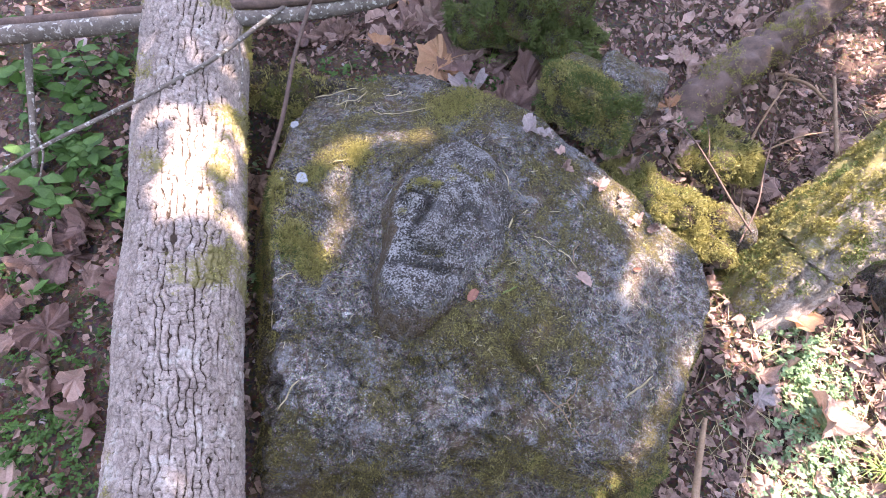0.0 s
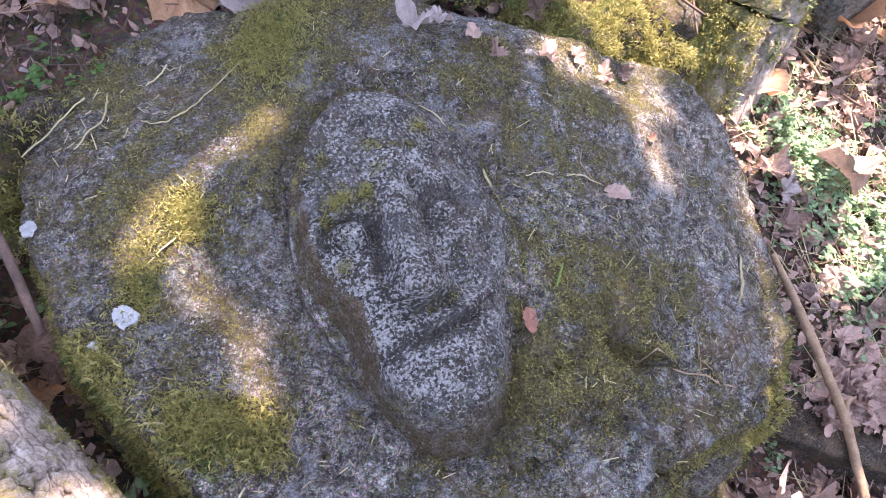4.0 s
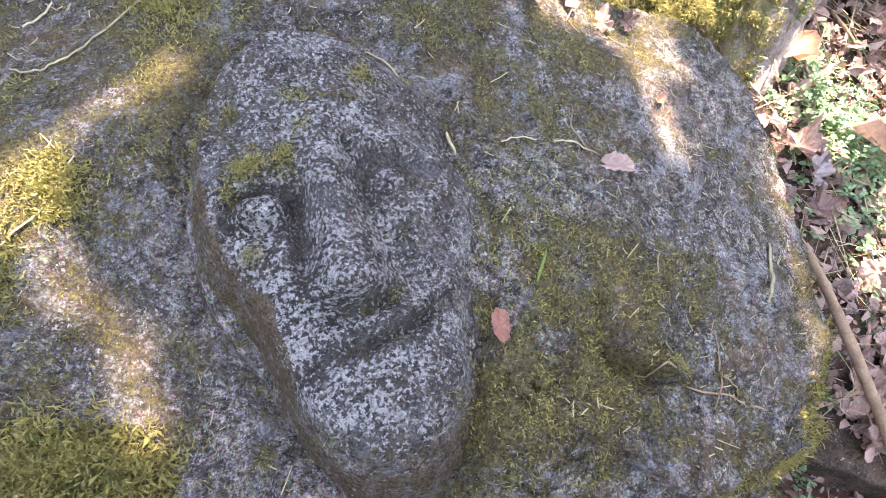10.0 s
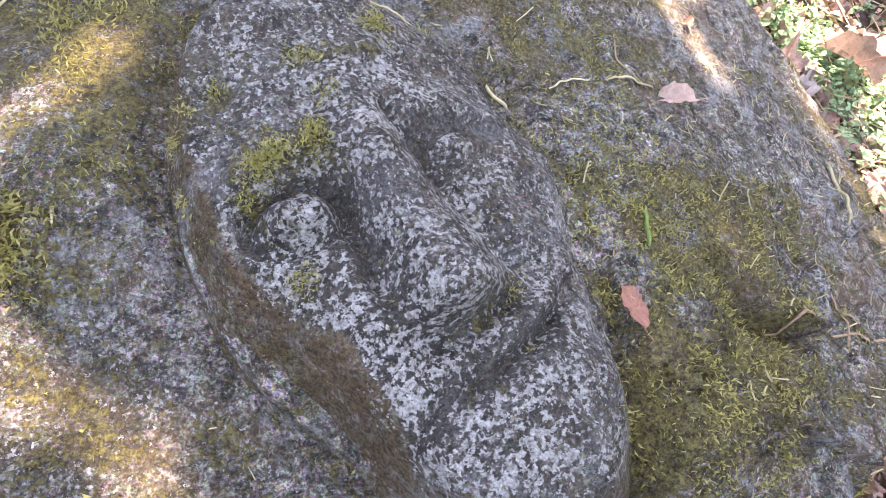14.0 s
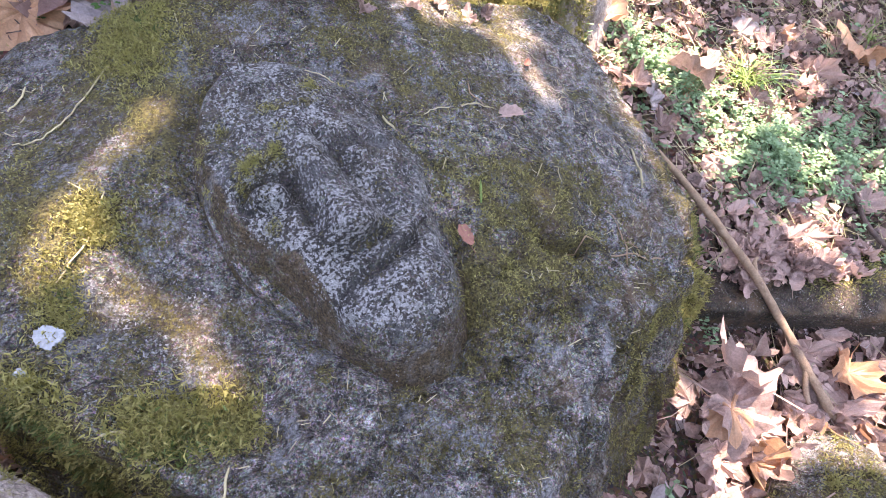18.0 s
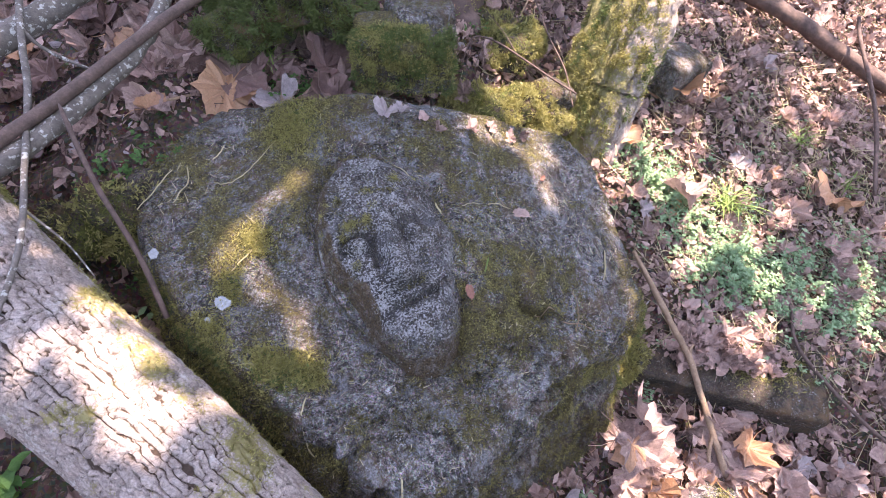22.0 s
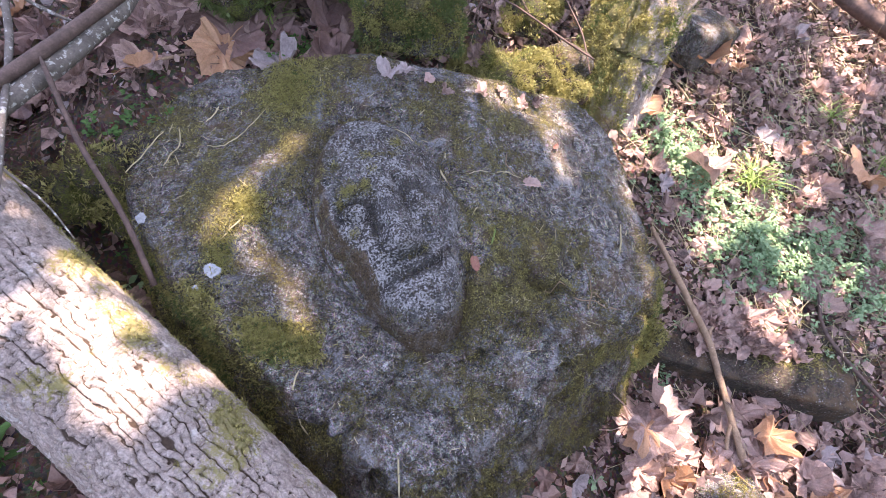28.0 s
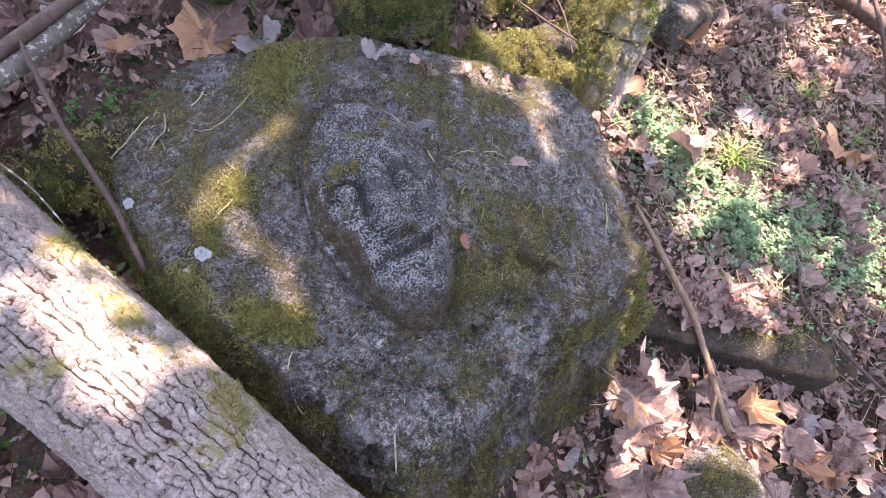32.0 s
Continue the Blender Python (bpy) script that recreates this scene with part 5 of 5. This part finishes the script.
zones = ((0.45, 1.45, -0.60, -0.12, 120, 0.095), (0.75, 1.9, 0.10, 1.1, 45, 0.082), (-0.95, -0.05, 0.48, 1.1, 50, 0.115), (-1.2, -0.45, -0.95, -0.25, 24, 0.13), (0.2, 0.75, 0.60, 1.2, 22, 0.08), (-0.62, -0.45, 0.0, 0.12, 7, 0.06), (0.35, 0.62, -0.55, -0.25, 10, 0.10))
places = []
for x0, x1, y0, y1, count, size in zones:
    made = 0
    while made < count:
        x, y = rng.uniform(x0, x1), rng.uniform(y0, y1)
        d = np.cross(np.array([x, y, 0]) - np.array([LOG_P[0], LOG_P[1], 0]), LOG_D)[2] / math.hypot(LOG_D[0], LOG_D[1])
        if (y0 == -0.60 and y + 0.3 * (x - 0.9) > -0.15) or abs(d) < 0.12 or rock_value(np.array([[x, y, float(ground_z(np.array([x]), np.array([y]))[0])]]))[0] < 1.02:
            continue
        made += 1
        places.append((x, y, size * rng.uniform(0.65, 1.25)))
for x, y, size in places:
    r = rng.random()
    shape = lobed[int(rng.integers(9))] if r < 0.52 else torn[int(rng.integers(6))] if r < 0.85 else oval[int(rng.integers(4))]
    tint = "orange" if rng.random() < 0.10 else "gray" if rng.random() < 0.12 else "dry"
    # most leaves on the bank and left of the log take the shade-darkened copy
    if x < -0.03 and (y > 0.45 or y < -0.2):
        tint = "brown" if rng.random() < 0.75 else tint
    fallen_leaf(x, y, size, 360 * rng.random(), 17 * rng.normal(), 17 * rng.normal(), shape, tint, "", 0.008 + 0.03 * rng.random())


def leaf_bed(name, zones, meshes, mat, label, seed):
    """Whole leaves past counting, joined in one mesh."""
    g = np.random.default_rng(seed)
    sets = []
    for x0, x1, y0, y1, count, size in zones:
        for _ in range(count):
            x, y = g.uniform(x0, x1), g.uniform(y0, y1)
            z = float(ground_z(np.array([x]), np.array([y]))[0])
            if rock_value(np.array([[x, y, z]]))[0] < 1.03:
                continue
            V, F = meshes[int(g.integers(len(meshes)))]
            m = frame_on((x, y, z + 0.006 + 0.02 * g.random()), ground_normal(np.array([x]), np.array([y]))[0], 360 * g.random(), 24 * g.normal(), 24 * g.normal())
            M = np.array(m)
            sets.append((V * size * g.uniform(0.6, 1.25) @ M[:3, :3].T + M[:3, 3], F))
    V, F = join(sets)
    return tagged(solid(name, V, F, mat, None, "", False), label, "leaf litter", kind="stuff")


bed_shapes = [leaf_data(kind, 370 + i) for i, kind in enumerate(("lobed", "torn", "oval", "torn", "lobed", "torn"))]
leaf_bed("leaf_bed", ((0.72, 2.5, 0.05, 1.5, 330, 0.055), (0.2, 1.7, -0.7, -0.1, 90, 0.075), (-1.0, 0.0, 0.5, 1.4, 70, 0.09), (0.1, 0.9, 0.6, 1.5, 70, 0.065)), bed_shapes, dead_leaf_mat, "layer of small dry pinkish-brown leaves", 421)
leaf_bed("leaf_bed", ((0.72, 2.5, 0.05, 1.5, 120, 0.05), (0.2, 1.7, -0.7, -0.1, 50, 0.07), (-1.3, -0.4, -1.0, -0.2, 60, 0.10), (-1.0, 0.0, 0.5, 1.4, 50, 0.08)), bed_shapes, dark_litter_mat, "layer of darker rotting leaves", 431)


gl = np.random.default_rng(441)
sets = []
for p in ledge_top[gl.integers(len(ledge_top), size=190)]:
    V, F = bed_shapes[int(gl.integers(len(bed_shapes)))]
    M = np.array(frame_on(tuple(p + (0, 0, 0.004 + 0.012 * gl.random())), (0.1, -0.25, 1.0), 360 * gl.random(), 14 * gl.normal(), 14 * gl.normal()))
    sets.append((V * (0.02 + 0.045 * gl.random()) @ M[:3, :3].T + M[:3, 3], F))
V, F = join(sets)
tagged(solid("leaf_bed", V, F, dead_leaf_mat, None, "", False), "small dry leaves lying on the stone ledge", "leaf litter", kind="stuff")


def scatter(count, x0, x1, y0, y1, seed, clear=0.0, spread=0.34):
    g = np.random.default_rng(seed)
    x, y = (g.normal((x0 + x1) / 2, (x1 - x0) * spread, count), g.normal((y0 + y1) / 2, (y1 - y0) * spread, count)) if spread else (g.uniform(x0, x1, count), g.uniform(y0, y1, count))
    z = ground_z(x, y)
    keep = rock_value(np.stack([x, y, z], 1)) > 1.0 + clear
    return x[keep], y[keep], z[keep]


def litter_mesh(name, count, box, size, mat, label, seed, lift=0.012, outer=False):
    """Uncounted scraps of dead leaf, each a bent five-cornered flake, in one mesh."""
    x, y, z = scatter(count, *box, seed)
    if outer:
        far_off = np.hypot(x - 0.4, y - 0.2) > 2.0
        x, y, z = x[far_off], y[far_off], z[far_off]
    g = np.random.default_rng(seed + 1)
    k = len(x)
    N = unit(ground_normal(x, y) + 0.75 * g.normal(size=(k, 3)))
    A = unit(np.cross(N, g.normal(size=(k, 3))))
    B = np.cross(N, A)
    c = np.stack([x, y, z + lift * g.uniform(0.2, 1.6, k)], 1)
    s = (size * g.lognormal(0, 0.45, k))[:, None]
    V = []
    for ang in np.radians((0, 65, 140, 215, 290)):
        rad = s * g.uniform(0.45, 1.1, (k, 1))
        V.append(c + A * rad * np.cos(ang) + B * rad * 0.7 * np.sin(ang) + N * s * 0.25 * g.normal(size=(k, 1)))
    V = np.stack(V + [c + N * s * 0.12], 1).reshape(-1, 3)
    F = (np.arange(k)[:, None, None] * 6 + np.array([[5, 0, 1], [5, 1, 2], [5, 2, 3], [5, 3, 4], [5, 4, 0]])).reshape(-1, 3)
    return tagged(solid(name, V, F, mat, None, "", False), label, "leaf litter", kind="stuff")


litter_mesh("leaf_litter", 52000, (-1.8, 3.4, -1.1, 2.6), 0.0105, dark_litter_mat, "crumbled dry brown leaves covering the woodland floor", 401)
litter_mesh("leaf_litter", 11000, (0.35, 3.0, -0.65, 2.4), 0.0125, dead_leaf_mat, "pale broken leaves lying thickly on the slope", 403, 0.02)
litter_mesh("leaf_litter", 1500, (-1.6, 2.6, -1.0, 1.6), 0.011, gray_leaf_mat, "bleached grey leaf scraps among the litter", 405)


def needle_mesh(name, count, box, length, radius, mat, label, seed, clear=0.0):
    """Uncounted thin stems and stalks lying about, as three-sided sticks."""
    x, y, z = scatter(count, *box, seed)
    g = np.random.default_rng(seed + 1)
    k = len(x)
    way = unit(np.cross(ground_normal(x, y), g.normal(size=(k, 3))) + 0.25 * g.normal(size=(k, 3)))
    c = np.stack([x, y, z + 0.015], 1)
    L = (length * g.uniform(0.4, 1.4, k))[:, None]
    a = unit(np.cross(way, (0.2, 0.1, 1.0)))
    b = np.cross(way, a)
    sag = 0.12 * g.normal(size=(k, 1))
    V = []
    for end, r in ((-0.5, radius), (0.5, radius * 0.5)):
        for ang in (0, 2.1, 4.2):
            V.append(c + way * L * end + r * (a * math.cos(ang) + b * math.sin(ang)) + sag * L * abs(end) * b)
    V = np.stack(V, 1).reshape(-1, 3)
    F = (np.arange(k)[:, None, None] * 6 + np.array([[0, 1, 4, 3], [1, 2, 5, 4], [2, 0, 3, 5]])).reshape(-1, 4)
    return tagged(solid(name, V, F, mat, None, "", False), label, "twig litter", kind="stuff")


needle_mesh("twig_litter", 9000, (-1.8, 3.2, -0.9, 2.4), 0.085, 0.0012, brown_wood_mat, "thin dark stems and stalks strewn over the litter", 411)
litter_mesh("leaf_litter", 12000, (-7, 8, -6, 7), 0.05, dark_litter_mat, "dry brown leaves lying over the rest of the woodland floor", 407, 0.02, True)
needle_mesh("twig_litter", 2600, (0.6, 2.4, -0.3, 1.4), 0.13, 0.0013, straw_mat, "dry pale grass stems strewn over the slope", 413)


# ---- herbs and grass ----
def herb_data(count, spot, spread, leaf, height, seed, per=7):
    """Creeping herbs: short stems, each with pairs of small pointed leaves, in one set of faces."""
    g = np.random.default_rng(seed)
    x, y = spot[0] + spread[0] * g.normal(size=count), spot[1] + spread[1] * g.normal(size=count)
    z = ground_z(x, y)
    base = np.stack([x, y, z], 1)
    lean = unit(np.array([0, -0.2, 1.0]) + 0.55 * g.normal(size=(count, 3)))
    V, F, n = [], [], 0
    H = height * g.uniform(0.4, 1.3, count)
    for q in range(per):
        f = (q + 0.6) / per
        c = base + lean * (H * f)[:, None] + 0.004 * g.normal(size=(count, 3))
        for side in (0, 1):
            ang = g.uniform(0, np.pi, count) + side * np.pi
            out = unit(np.stack([np.cos(ang), np.sin(ang), 0.25 + 0.3 * g.normal(size=count)], 1))
            across = unit(np.cross(out, lean))
            s = (leaf * g.uniform(0.6, 1.25, count) * (1.1 - 0.3 * f))[:, None]
            up = np.cross(across, out)
            quad = [c, c + out * s * 0.35 + across * s * 0.30, c + out * s * 0.75 + across * s * 0.24, c + out * s - up * s * 0.15, c + out * s * 0.75 - across * s * 0.24, c + out * s * 0.35 - across * s * 0.30]
            V.append(np.stack(quad, 1).reshape(-1, 3))
            F += (np.arange(count)[:, None] * 6 + np.arange(6) + n).tolist()
            n += 6 * count
    return np.concatenate(V), F


def herb_patch(spots, leaf, height, mat, label, seed, name="herb_patch", per=6):
    sets = [herb_data(c, (x, y), (sx, sy), leaf, height, seed + i, per) for i, (x, y, sx, sy, c) in enumerate(spots)]
    V, F = join(sets)
    return tagged(solid(name, V, F, mat, None, "", False), label, "plant", kind="stuff")


herb_patch(((0.943, 0.593, 0.06, 0.07, 130), (0.99, 0.49, 0.06, 0.06, 120), (1.09, 0.33, 0.09, 0.07, 170)), 0.0155, 0.055, green_leaf_mat, "mat of small pale green herbs beside the boulder", 501)
herb_patch(((1.16, 0.25, 0.10, 0.07, 170), (1.30, 0.21, 0.11, 0.07, 170), (1.50, 0.11, 0.10, 0.07, 150), (1.62, 0.25, 0.08, 0.08, 90)), 0.0155, 0.06, green_leaf_mat, "bluish-green mat of small herbs on the sunny slope", 511)
herb_patch(((1.24, 0.47, 0.10, 0.08, 40), (1.45, 0.75, 0.2, 0.15, 40), (0.93, 0.02, 0.2, 0.04, 40), (1.2, -0.10, 0.1, 0.03, 30), (0.8, 0.45, 0.05, 0.1, 20)), 0.013, 0.04, green_leaf_mat, "scattered small green herbs on the slope", 521)
herb_patch(((-0.12, 0.585, 0.07, 0.03, 60), (-0.22, 0.60, 0.05, 0.03, 30), (0.02, 0.53, 0.06, 0.02, 30), (-0.55, 0.33, 0.06, 0.08, 50), (0.42, 0.90, 0.06, 0.05, 60)), 0.013, 0.035, lush_leaf_mat, "dark green small-leaved herbs behind the boulder", 531)
herb_patch(((-0.47, -0.70, 0.09, 0.08, 130), (-0.57, -0.67, 0.08, 0.08, 90), (-0.62, -0.42, 0.1, 0.1, 40), (-0.85, -0.5, 0.1, 0.1, 60)), 0.012, 0.03, lush_leaf_mat, "low dark green herbs beside the log", 541)
def seedlings(spots, leaf, height, label, mat, seed, per, group):
    """Single small plants: a thin stem with pairs of broad leaves, each leaf a part."""
    g = np.random.default_rng(seed)
    for x, y, sx, sy, count in spots:
        for i in range(count):
            px, py = g.normal(x, sx), g.normal(y, sy)
            V, F = herb_data(1, (px, py), (0, 0), leaf, height, int(g.integers(1 << 30)), per)
            base = np.array([px, py, float(ground_z(np.array([px]), np.array([py]))[0]) - 0.004])
            top = V[-12:].reshape(2, 6, 3)[:, 0].mean(0)
            plant = thing("seedling", base, label, "plant", group)
            solid("stem", *tube_data([(*base, 0.0016), (*(0.5 * (base + top)), 0.0014), (*top, 0.001)], 5, 3), mat, plant)
            for q in range(0, len(V), 6):
                solid("leaf", V[q : q + 6], [[0, 1, 2, 3, 4, 5]], mat, plant, "", False)


seedlings(((-1.09, -0.27, 0.10, 0.08, 10), (-0.98, -0.20, 0.10, 0.07, 9), (-0.95, -0.37, 0.09, 0.07, 8), (-1.40, -0.08, 0.12, 0.1, 12), (-0.90, -0.20, 0.06, 0.06, 5), (-1.2, 0.0, 0.12, 0.1, 12)), 0.055, 0.11, "leafy green seedling growing beside the log", lush_leaf_mat, 551, 4, "seedlings beside the log")
seedlings(((-0.44, -0.075, 0.02, 0.02, 9), (0.44, -0.30, 0.02, 0.02, 3), (-0.60, 0.10, 0.02, 0.02, 5), (1.0, 0.16, 0.05, 0.03, 10)), 0.026, 0.03, "small round-leaved green seedling by the boulder's foot", green_leaf_mat, 561, 2, "seedlings by the boulder")


def grass_tuft(x, y, count, length, seed, label):
    g = np.random.default_rng(seed)
    V, F = [], []
    z = surface_z(x, y)
    for i in range(count):
        a, L = g.uniform(0, 2 * np.pi), length * g.uniform(0.5, 1.2)
        out = np.array([math.cos(a), math.sin(a), 0])
        b = np.array([x, y, z]) + 0.02 * np.append(g.normal(size=2), 0)
        t = np.linspace(0, 1, 6)
        c = b + out * (L * 0.8 * t**1.6)[:, None] + np.array([0, 0, 1]) * (L * (0.75 * t - 0.45 * t**2))[:, None]
        s = np.cross(out, (0, 0, 1)) * 0.0022
        wdt = (1 - t**2)[:, None] + 0.05
        n = len(V)
        V += (c + s * wdt).tolist() + (c - s * wdt).tolist() + (c + np.array([0, 0, -0.001]) * wdt).tolist()
        F += [[n + k, n + k + 1, n + 13 + k, n + 12 + k] for k in range(5)] + [[n + 12 + k, n + 13 + k, n + 7 + k, n + 6 + k] for k in range(5)]
    return tagged(solid("grass_tuft", np.array(V), F, grass_mat, None, "", True), label, "grass")


grass_tuft(1.19, 0.47, 70, 0.15, 601, "yellow-green tuft of soft grass on the slope")
grass_tuft(1.62, 0.72, 30, 0.14, 602, "thin tuft of grass on the slope")
grass_tuft(1.75, 0.55, 30, 0.14, 603, "thin tuft of grass on the slope")
grass_tuft(0.40, -0.40, 12, 0.08, 604, "few grass blades at the boulder's foot")
grass_tuft(-0.26, 0.68, 26, 0.13, 605, "thin green grass by the moss cushion")
grass_tuft(1.02, -0.03, 14, 0.07, 606, "few grass blades on the stone ledge")


# ---- pale lichen flakes on the boulder ----
def lichen_flake(x, y, size, seed, label):
    V, F = leaf_data("crust", seed, size)
    V[:, 2] = np.abs(V[:, 2]) * 0.15 + 0.001
    V = np.vstack([V, V * (1, 1, 0) - (0, 0, 0.003)])
    m = frame_on((x, y, surface_z(x, y) + 0.002), (0.1, -0.4, 0.9), seed * 37.0)
    n = len(V) // 2
    V = np.array([m @ Vector(v) for v in V])
    F = F + [[i + n for i in f][::-1] for f in F]
    return tagged(solid("lichen_flake", V, F, lichen_mat, None, "", False), label, "lichen", "lichen flakes")


lichen_mat = leaf_material("white_lichen_crust", (0.21, 0.235, 0.245), (0.31, 0.335, 0.345), 1.0, 0.05)
lichen_flake(-0.361, -0.012, 0.034, 701, "white crust of lichen on the boulder")
lichen_flake(-0.497, 0.103, 0.024, 702, "small white crust of lichen near the boulder's edge")
lichen_flake(-0.529, 0.128, 0.022, 703, "small white crust of lichen near the boulder's edge")
lichen_flake(-0.385, -0.055, 0.014, 704, "small white crust of lichen on the boulder")

# ---- unseen tree overhead, added so its crown breaks the sunlight into patches ----
def shade(x, y):
    """How much of the crown stands between the sun and this spot of the slope, 0 to 1."""
    P = flat3(x, y)
    fine = fbm(P, 15, 2, 805).reshape(np.shape(x))
    s = 1.0 - 0.23 * ramp(x, 0.62, 0.80) - 0.15 * ramp(y, 0.75, 1.1) + 0.36 * fine * ramp(x, 0.5, 0.8)
    s = s - (1.0 + 0.9 * fine) * blob(x, y, -0.52, -0.24, 0.32, 0.16, -45) - 0.1 * blob(x, y, -0.85, 0.10, 0.3, 0.12, -45)            # over the log
    s = s - (1.0 + 0.9 * fine) * blob(x, y, -0.235, -0.035, 0.11, 0.075, -20) - 0.95 * blob(x, y, -0.34, 0.09, 0.05, 0.15, -50) - (1.0 + 0.5 * fine) * blob(x, y, -0.21, 0.25, 0.05, 0.17, -50)
    s = s - (0.95 + 0.4 * fine) * blob(x, y, 0.31, 0.42, 0.22, 0.06) - (0.62 + 1.1 * fine) * blob(x, y, 0.49, 0.24, 0.11, 0.2) - 0.5 * blob(x, y, 0.30, 0.02, 0.05, 0.12, -30)
    s = s - 0.40 * blob(x, y, 1.05, 0.50, 0.32, 0.32) - 0.05 * blob(x, y, 1.35, 0.12, 0.30, 0.25) - (0.62 + 0.6 * fine) * blob(x, y, 0.60, -0.33, 0.30, 0.18) + 0.25 * blob(x, y, 1.25, -0.25, 0.25, 0.2) - 0.15 * blob(x, y, 1.25, 0.10, 0.25, 0.08, -17)
    s = s - 0.6 * blob(x, y, 0.50, 0.62, 0.14, 0.12)
    s = s + 0.6 * blob(x, y, 0.90, -0.06, 0.30, 0.05, -17) - 0.2 * blob(x, y, 1.1, 0.3, 0.2, 0.15) + 0.8 * blob(x, y, -0.55, 0.80, 0.45, 0.35) + 0.4 * blob(x, y, -0.98, -0.75, 0.25, 0.30)
    s = s + 0.4 * blob(x, y, -0.6, 0.55, 0.3, 0.25) - 1.0 * blob(x, y, 0.74, 0.76, 0.28, 0.24) + 1.0 * blob(x, y, 0.36, 1.2, 0.3, 0.35) - 0.8 * blob(x, y, 0.36, 0.62, 0.16, 0.10)
    s = s + 0.8 * blob(x, y, 0.0, 0.10, 0.14, 0.22) + 0.4 * blob(x, y, 0.1, -0.25, 0.25, 0.12)
    return np.clip(s + 0.24 * fbm(P, 7, 2, 801).reshape(np.shape(x)), 0.02, 1)


g8 = np.random.default_rng(81)
cx = np.concatenate([g8.uniform(-3.2, 3.8, 52000), g8.uniform(-0.7, 0.8, 9000)])
cy = np.concatenate([g8.uniform(-2.6, 3.0, 52000), g8.uniform(-0.6, 0.7, 9000)])
edge = np.hypot((cx - 0.3) / 2.5, (cy - 0.2) / 2.0) + 0.22 * fbm(flat3(cx, cy), 1.3, 2, 807)
keep = g8.random(61000) < ramp(edge, 1.0, 0.7) * ramp(shade(cx, cy), 0.42, 0.72) * 0.95
cx, cy = cx[keep], cy[keep]
cz = np.where((np.abs(cx) < 0.6) & (cy > -0.4) & (cy < 0.5), 0.1 - 0.1 * cx + 0.42 * cy, ground_z(cx, cy))
far = g8.uniform(3.8, 5.2, len(cx))
CP = np.stack([cx, cy, cz], 1) + far[:, None] * np.array(SUN_WAY)
k = len(CP)
CNr = unit(np.array(SUN_WAY) + 0.55 * g8.normal(size=(k, 3)))
CA = unit(np.cross(CNr, g8.normal(size=(k, 3))))
CB = np.cross(CNr, CA)
cs = (0.055 * g8.uniform(0.6, 1.3, k))[:, None]
CV = np.stack([CP - CA * cs, CP - CA * cs * 0.3 + CB * cs * 0.6, CP + CA * cs * 0.5 + CB * cs * 0.45, CP + CA * cs * 1.2, CP + CA * cs * 0.5 - CB * cs * 0.45, CP - CA * cs * 0.3 - CB * cs * 0.6], 1).reshape(-1, 3)
CF = np.arange(k)[:, None] * 6 + np.arange(6)
tree = thing("unseen_shade_tree", (2.4, 3.6, 1.2), "unseen tree added above the slope, its leafy boughs shading the boulder", "tree")
tagged(solid("crown", CV, CF, lush_leaf_mat, tree, "", False), kind="stuff")
limb_top = np.array([0.3, 0.2, 0.1]) + 4.8 * np.array(SUN_WAY)
V, F = tube_data([(2.4, 3.6, 1.2, 0.16), (2.42, 3.5, 2.6, 0.14), (2.3, 3.3, 4.2, 0.11), (2.2, 3.1, 6.0, 0.07)], 20, 10, 0.06, 811)
tree_wood_attr = {"ridge": np.ones(len(V)) * 0.7, "moss": np.zeros(len(V))}
solid("trunk", V, F, bark_mat, tree, "", True, tree_wood_attr)
for i, (dx, dy) in enumerate(((-1.6, -0.8), (-0.7, -1.2), (0.4, -1.1), (1.3, -0.5), (-1.5, 0.3), (0.6, 0.5))):
    e = limb_top + np.array([dx, dy, -0.1 * i + 0.2])
    V, F = tube_data([(2.33, 3.38, 3.9 + 0.12 * i, 0.06), (*(0.5 * np.array([2.33, 3.38, 4.2]) + 0.5 * e + (0, 0, 0.25)), 0.03), (*e, 0.008)], 8, 8, 0.1, 820 + i)
    solid("limb", V, F, brown_wood_mat, tree)

# ---- unseen ring of leaves round the hollow, added to block low sky light ----
g9 = np.random.default_rng(91)
k = 15000
ang, dist = g9.uniform(0, 2 * np.pi, k), g9.uniform(9.0, 14.0, k)
wx, wy = 0.3 + dist * np.cos(ang), 0.2 + dist * np.sin(ang)
top = 5.0 - 3.2 * np.clip(np.cos(ang - 2.3), 0, 1) ** 0.7 + 1.6 * vnoise(np.stack([np.cos(ang) * 3, np.sin(ang) * 3, 0 * ang], 1), 2.0, 92)
WP = np.stack([wx, wy, ground_z(wx, wy) + 0.2 + top * g9.random(k)], 1)
WN = unit(g9.normal(size=(k, 3)) + (0, 0, 0.5))
WA = unit(np.cross(WN, g9.normal(size=(k, 3))))
WB = np.cross(WN, WA)
ws = (0.34 * g9.uniform(0.5, 1.4, k))[:, None]
WV = np.stack([WP - WA * ws, WP - WA * ws * 0.2 + WB * ws * 0.7, WP + WA * ws * 1.2, WP - WA * ws * 0.2 - WB * ws * 0.7], 1).reshape(-1, 3)
tagged(solid("woodland", WV, np.arange(k)[:, None] * 4 + np.arange(4), lush_leaf_mat, None, "", False), "unseen ring of leaves added round the hollow to block low sky light", "woodland", kind="stuff")
